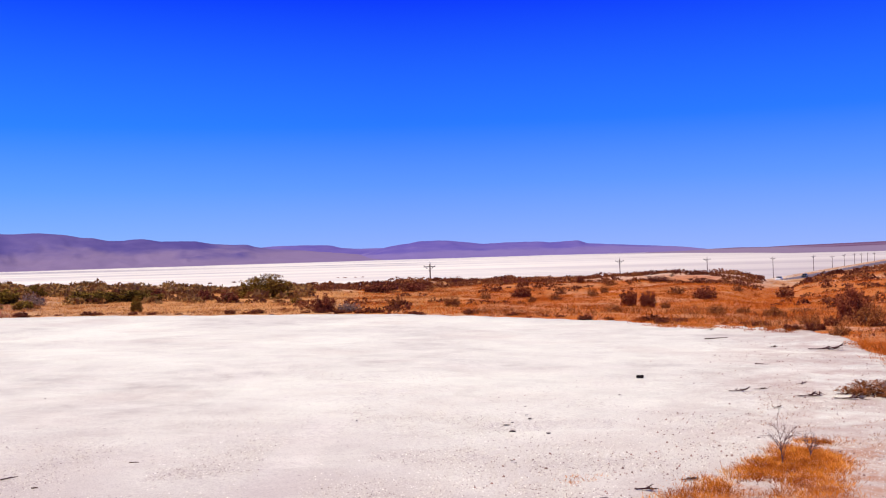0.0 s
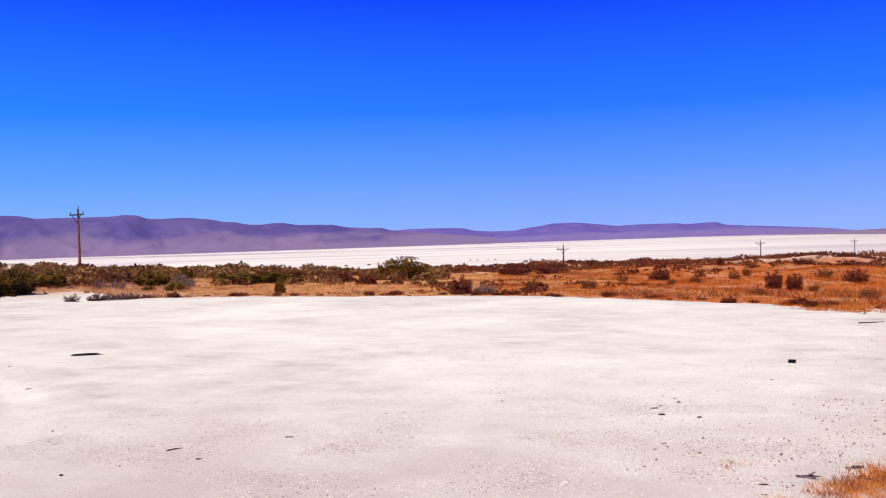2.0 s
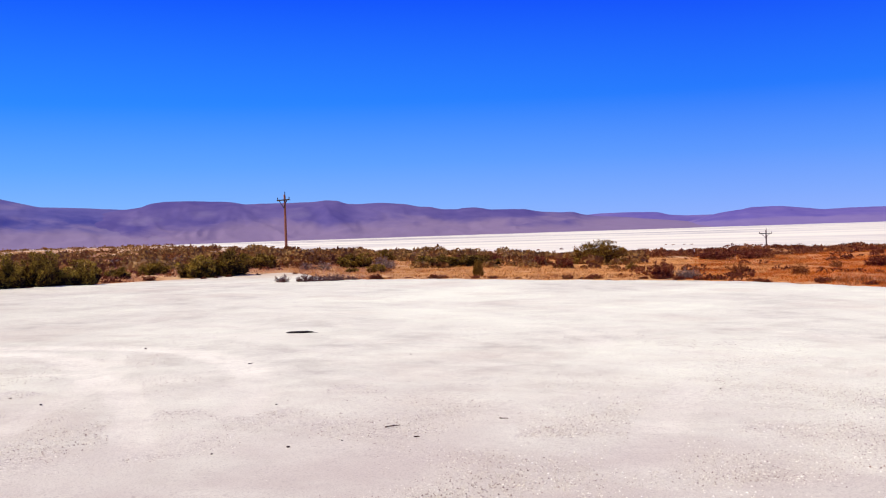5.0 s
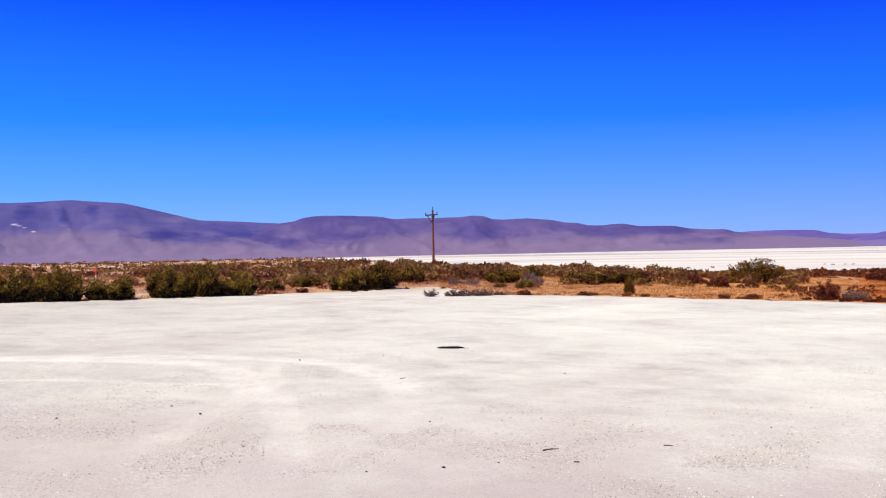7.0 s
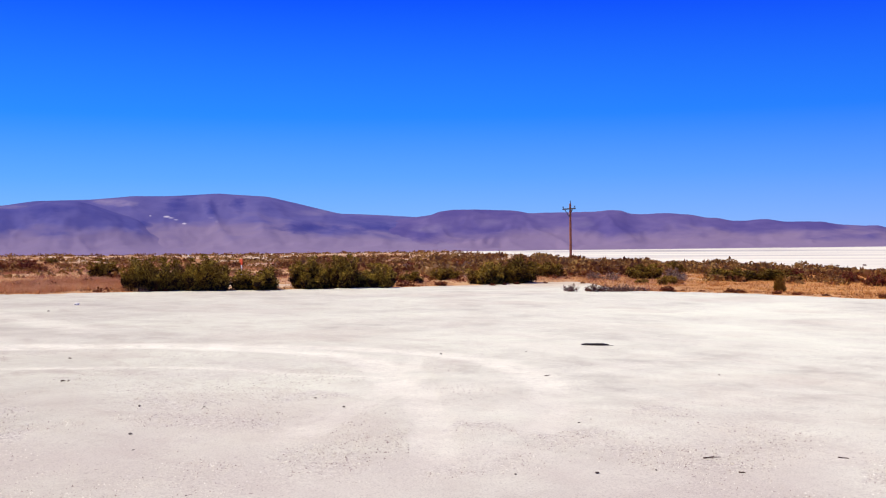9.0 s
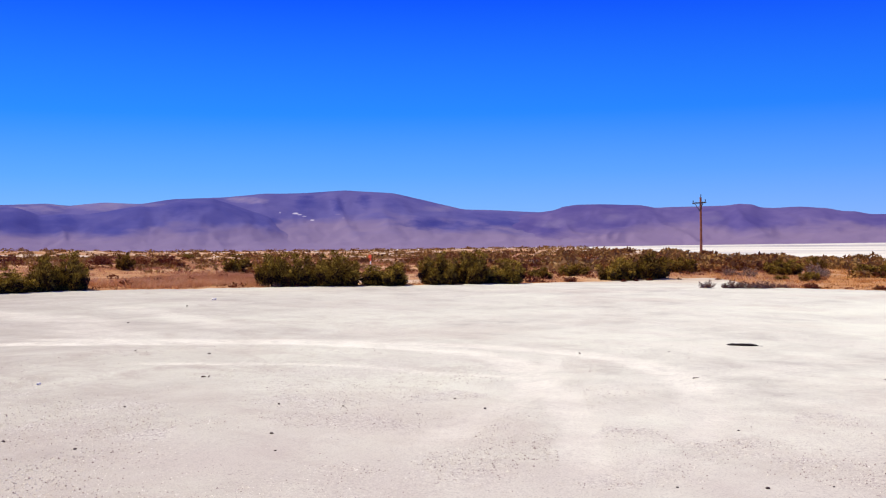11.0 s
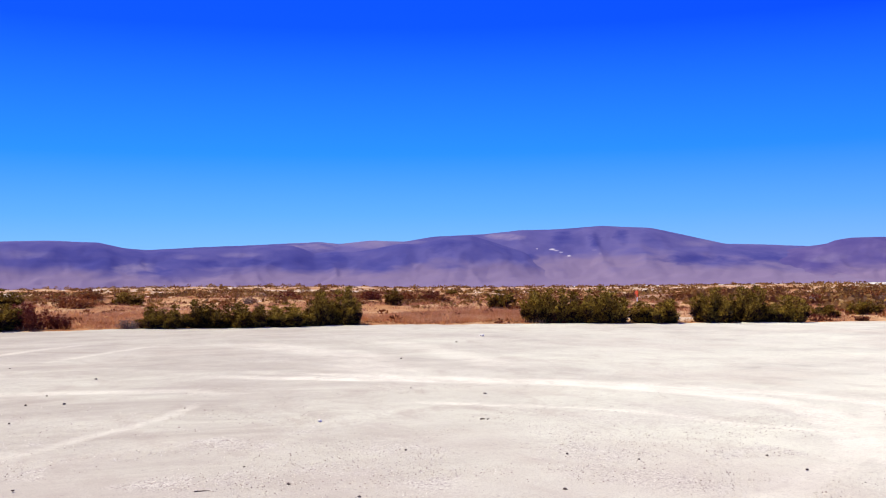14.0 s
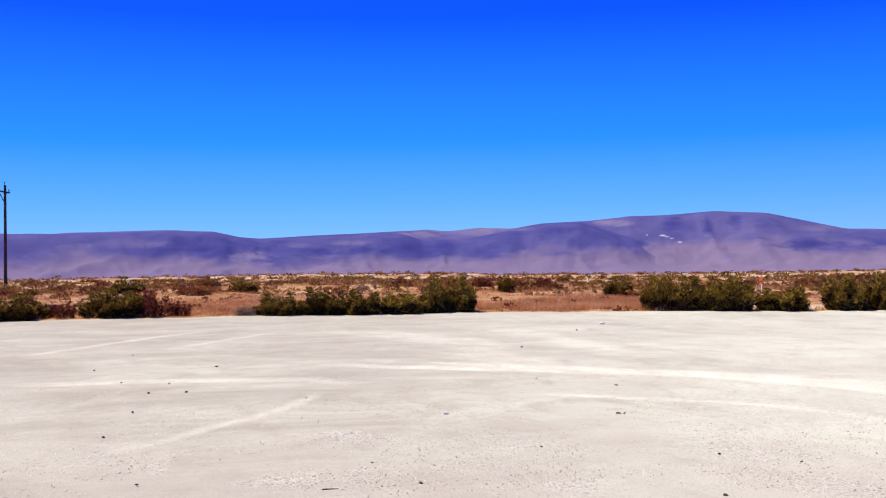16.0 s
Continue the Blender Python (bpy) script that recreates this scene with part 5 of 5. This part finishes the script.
# dark block
bm = bmesh.new()
box(bm, (0, 0, 0.019), (0.095, 0.06, 0.038), 0.005)
block = part("wood_block", bm, M_BARK)
block.matrix_basis = pose(1.46, 13.41, surface(1.46, 13.41), 0, 0, -8)
tagged(block, "small dark block lying on the gravel", "block")

# flat dark stones in a loose line
for k, (x, y, w, lg) in enumerate([(0.02, 9.46, 0.035, 3.0), (0.12, 9.11, 0.05, 1.7), (0.07, 9.62, 0.03, 1.6), (0.23, 9.86, 0.045, 1.4), (0.46, 9.04, 0.045, 1.3), (0.17, 10.11, 0.02, 3.0),
                                   (0.12, 10.7, 0.018, 2.2), (0.23, 7.77, 0.02, 2.0), (0.27, 7.67, 0.02, 2.0), (0.97, 6.56, 0.035, 2.6), (0.97, 6.28, 0.03, 2.0), (1.16, 11.71, 0.03, 1.8),
                                   (-0.02, 9.12, 0.012, 2.4), (2.35, 9.0, 0.025, 1.8)]):
    stone("flat_stone", x, y, w * 0.85, M_DARKSTONE, "flat dark stone lying on the pale gravel", "flat dark stones", 0.42, lg, 12 - 9 * (k % 4), k)
stone("white_stone", -22.45, 11.21, 0.14, M_PALESTONE, "white stone lying near the gravel edge", "white stones", 0.6, 1.1, 10, 5)
stone("white_stone", -11.16, 3.58, 0.06, M_PALESTONE, "small white stone on the gravel", "white stones", 0.6, 1.1, 40, 8)
for k, (x, y, w) in enumerate([(-12.47, 6.18, 0.075), (-7.31, 4.17, 0.05), (-16.45, 1.90, 0.06), (-7.11, 6.26, 0.04), (-20.91, 9.81, 0.08), (-8.49, 4.92, 0.04), (-6.55, 3.23, 0.035),
                               (-7.71, 6.41, 0.035), (-5.04, 7.15, 0.035), (-13.74, 1.28, 0.06), (-13.82, 0.86, 0.05), (-12.38, 0.65, 0.045), (-10.96, 0.37, 0.045), (-3.85, 5.71, 0.045),
                               (-6.73, 3.87, 0.035), (-9.25, 3.75, 0.035), (-4.22, 5.29, 0.03), (-9.48, 10.07, 0.045), (-5.70, 10.85, 0.035), (-6.57, 6.29, 0.025), (-13.49, 5.59, 0.035),
                               (-9.09, 2.29, 0.04), (-8.31, 2.43, 0.045), (-7.71, 2.76, 0.04), (-17.71, 7.19, 0.05), (-14.66, 1.14, 0.04), (-14.98, 0.58, 0.04), (-18.69, 0.81, 0.05),
                               (-16.57, 0.24, 0.05), (-8.94, 0.59, 0.035), (-8.03, 5.33, 0.03), (-3.61, 6.07, 0.025), (-2.43, 8.63, 0.025), (-1.52, 9.61, 0.025), (-5.29, 3.42, 0.03),
                               (-8.82, 11.11, 0.045), (-12.79, 2.5, 0.03)]):
    stone("small_stone", x, y, w * 0.7, M_DARKSTONE, "small dark stone on the pale gravel", "small dark stones", 0.6, 1.3, 33 * k, 20 + k)


def stick(x, y, length, turn, seed, thick=0.006, label="thin dark stick lying on the gravel", wood=None):
    """A bare stick, a little bent, with a stub of a side twig."""
    g = np.random.default_rng(seed)
    bm = bmesh.new()
    p = Vector((-length / 2, 0, thick))
    for k in range(4):
        q = p + Vector((length / 4, length * g.uniform(-0.05, 0.05), 0.003 * g.uniform(-1, 1.6)))
        cyl(bm, p, q, thick * (1 - 0.14 * k), thick * (1 - 0.14 * (k + 1)), 6)
        if k == 1:
            cyl(bm, q, q + Vector((length * 0.12, length * 0.10, thick)), thick * 0.5, thick * 0.3, 5)
        p = q
    ob = part("stick", bm, wood or M_DARKTWIG)
    ob.matrix_basis = pose(x, y, surface(x, y) - 0.002, 0, 0, turn)
    return tagged(ob, label, "stick", "sticks on the gravel")


stick(-3.52, 6.68, 0.125, 38, 1)
stick(-2.84, 7.37, 0.075, 18, 2)
stick(-3.15, 6.42, 0.045, 20, 3)
stick(-6.19, 3.44, 0.05, 70, 6)
stick(-8.35, 1.81, 0.11, 82, 4, 0.006, "short grey stick lying on the gravel", M_TWIG)
stick(-10.56, 5.17, 0.05, 60, 5, 0.009)
stick(-10.53, 5.22, 0.028, 110, 8, 0.007)
stick(-7.08, 9.35, 0.07, 35, 7, 0.005)
stick(3.16, 19.85, 0.46, 6, 9, 0.012)
stick(3.30, 15.14, 0.19, -16, 10, 0.013)
for k, (x, y, ln, turn) in enumerate([(3.34, 11.74, 0.30, 5), (4.71, 17.6, 0.52, -20), (2.57, 12.13, 0.21, -8), (3.26, 22.1, 0.16, 14), (1.25, 6.83, 0.13, -10),
                                      (3.68, 11.5, 0.28, -35), (2.85, 12.3, 0.12, 4), (1.58, 7.19, 0.11, 30), (3.46, 12.88, 0.12, 60), (2.81, 10.83, 0.10, 20), (3.9, 18.0, 0.14, 8)]):
    dead_branch(x, y, ln, turn, 30 + k)
# flattened brown weed on the gravel
rng = np.random.default_rng(88)
gx, gy = 0.80 + 0.08 * rng.normal(size=16), 7.15 + 0.12 * rng.normal(size=16)
grass("dry_grass", "flattened golden-brown weed on the gravel", gx, gy, plane_z(gx, gy), M_STRAW_GOLD, 14, 0.034 + 0 * gx, 0.06 + 0 * gx, 0.003, 89)


# bare dry shrub beside the straw
def bare_shrub(x, y, height, seed, label):
    thing = new("bare_shrub")
    thing.matrix_basis = pose(x, y, surface(x, y) - 0.01)
    g = np.random.default_rng(seed)
    bm = bmesh.new()
    limb(bm, g, Vector((0, 0, 0)), Vector((0.02, 0, 1)).normalized(), height * 0.55, 0.0055, 1)
    part("trunk", bm, M_DRY, thing)
    for k in range(6):
        bm = bmesh.new()
        a = k * 1.05 + g.uniform(-0.3, 0.3)
        limb(bm, g, Vector((0, 0, height * (0.12 + 0.05 * k))), Vector((math.cos(a) * 0.36, math.sin(a) * 0.36, 1)).normalized(), height * g.uniform(0.4, 0.6), 0.003, 2)
        part("limb", bm, M_DRY, thing)
    return tagged(thing, label, "shrub", "bare shrubs")


bare_shrub(2.35, 7.79, 0.37, 5, "leafless grey-brown dry shrub on the gravel")
bare_shrub(2.62, 8.1, 0.22, 6, "small leafless dry shrub beside the straw")

# ---- markers ----
def marker_post(x, y, height, label, cap, wide=0.075):
    thing = new("marker_post")
    thing.matrix_basis = pose(x, y, surface(x, y), 0, 0, -10)
    bm = bmesh.new()
    box(bm, (0, 0, height * 0.33), (wide, 0.02, height * 0.72), 0.004)
    part("post", bm, M_WHITE, thing)
    if cap:
        bm = bmesh.new()
        box(bm, (0, 0, height * 0.85), (0.10, 0.026, height * 0.30), 0.004)
        part("cap", bm, M_ORANGE, thing, "orange cap")
        bm = bmesh.new()
        box(bm, (0, -0.02, height * 0.90), (0.27, 0.012, height * 0.15), 0.003)
        part("flag", bm, M_ORANGE, thing, "orange flag")
    return tagged(thing, label, "marker")


marker_post(-31.9, 22.5, 0.80, "slim white marker post with an orange cap", True)
marker_post(-14.55, 62.9, 0.62, "slim plain white marker post in the grass", False, 0.045)


# ---- cars on the highway ----
def car(along, side, paint, label):
    x, y = ROAD_U[0] * along + ROAD_U[1] * (ROAD_OFF + side), ROAD_U[1] * along - ROAD_U[0] * (ROAD_OFF + side)
    thing = new("car")
    thing.matrix_basis = pose(x, y, -11.02, 0, 0, -20.5)
    bm = bmesh.new()
    box(bm, (0, 0, 0.62), (1.8, 4.4, 0.62), 0.12)
    part("body", bm, paint, thing)
    bm = bmesh.new()
    r = bmesh.ops.create_cube(bm, size=1, matrix=Matrix.Translation((0, -0.2, 1.2)) @ Matrix.Diagonal((1.6, 2.4, 0.56, 1)))
    for v in r["verts"]:
        if v.co.z > 1.2:
            v.co.x *= 0.8
            v.co.y = -0.2 + (v.co.y + 0.2) * 0.65
    part("cabin", bm, M_GLASSDARK, thing, "dark windows")
    bm = bmesh.new()
    box(bm, (0, -0.2, 1.5), (1.28, 1.56, 0.05), 0.02)
    part("roof", bm, paint, thing)
    for sx in (-0.82, 0.82):
        for sy in (-1.35, 1.35):
            bm = bmesh.new()
            cyl(bm, (sx - 0.1, sy, 0.33), (sx + 0.1, sy, 0.33), 0.33, 0.33, 14)
            w = part("wheel", bm, M_TYRE, thing)
            bm = bmesh.new()
            cyl(bm, (sx - 0.11, sy, 0.33), (sx + 0.11, sy, 0.33), 0.19, 0.19, 10)
            part("rim", bm, M_CARWHITE, w, "pale rim")
    return tagged(thing, label, "car", "cars on the highway")


car(368, -1.8, M_CARWHITE, "white car on the far highway")
car(398, 1.8, M_CARDARK, "dark car on the far highway")


# ---- loose gravel, past counting ----
def gravel(name, label, seed, count, b0, b1, r0, r1, smin, smax, patch, mat=M_STONE):
    g = np.random.default_rng(seed)
    b = np.radians(g.uniform(b0, b1, count))
    r = np.exp(g.uniform(math.log(r0), math.log(r1), count))
    x, y = r * np.sin(b), r * np.cos(b)
    keep = (fbm(x / 1.1, y / 1.1, 4, 77) + 0.28 * wear_at(x, y, DRIFTS) > patch + 0.30 * (g.uniform(size=count) - 0.5)) & (r < lot_radius(np.degrees(b)) - 0.3)
    keep &= wear_at(x, y, TRACKS) < 0.3
    x, y = x[keep], y[keep]
    n = len(x)
    sz = smin + (smax - smin) * g.uniform(0, 1, n) ** 4
    z = plane_z(x, y) + 0.03 * (fbm(x / 3.0, y / 3.0, 3, 31) - 0.5) * np.clip(np.hypot(x, y) / 10, 0, 1)
    peak = np.array([(1, 0, -0.35), (0, 1, -0.35), (-1, 0, -0.35), (0, -1, -0.35), (0, 0, 0.75)], float)
    jit = g.uniform(0.55, 1.2, (n, 5, 1))
    a = g.uniform(0, 2 * np.pi, n)
    rot = np.stack([np.stack([np.cos(a), -np.sin(a), 0 * a], 1), np.stack([np.sin(a), np.cos(a), 0 * a], 1), np.stack([0 * a, 0 * a, 0 * a + 1], 1)], 1)
    co = np.einsum("nij,nkj->nki", rot, peak[None] * jit) * (sz * 0.5)[:, None, None] + np.stack([x, y, z + sz * 0.12], 1)[:, None, :]
    tri = np.array([(0, 1, 4), (1, 2, 4), (2, 3, 4), (3, 0, 4)])
    fa = (tri[None] + 5 * np.arange(n)[:, None, None]).reshape(-1, 3)
    return tagged(raw_mesh(name, co.reshape(-1, 3), fa, mat), label, "gravel", kind="stuff")


gravel("loose_gravel", "loose grey gravel in drifts over the lot", 101, 330000, -104, 26, 4.5, 15, 0.006, 0.020, 0.57)
gravel("loose_gravel", "thin scatter of small stones over the lot", 102, 1500, -104, 26, 5, 28, 0.006, 0.020, 0.0)
gravel("loose_gravel", "coarse dark stones near the straw patch", 103, 30000, -20, 24, 5.5, 13, 0.006, 0.022, 0.40)
gravel("plant_litter", "dark maroon plant litter strewn over the gravel margin", 104, 2600, 8, 24, 6.5, 21, 0.008, 0.034, 0.45, M_MAUVE)
gravel("plant_litter", "dark bits of plant litter beside the straw patch", 106, 260, 0, 16, 6.2, 9.0, 0.008, 0.032, 0.56, M_MAUVE)
gravel("plant_litter", "sparse dark plant litter on the eastern gravel", 105, 200, 0, 20, 6.5, 23, 0.010, 0.032, 0.40, M_MAUVE)
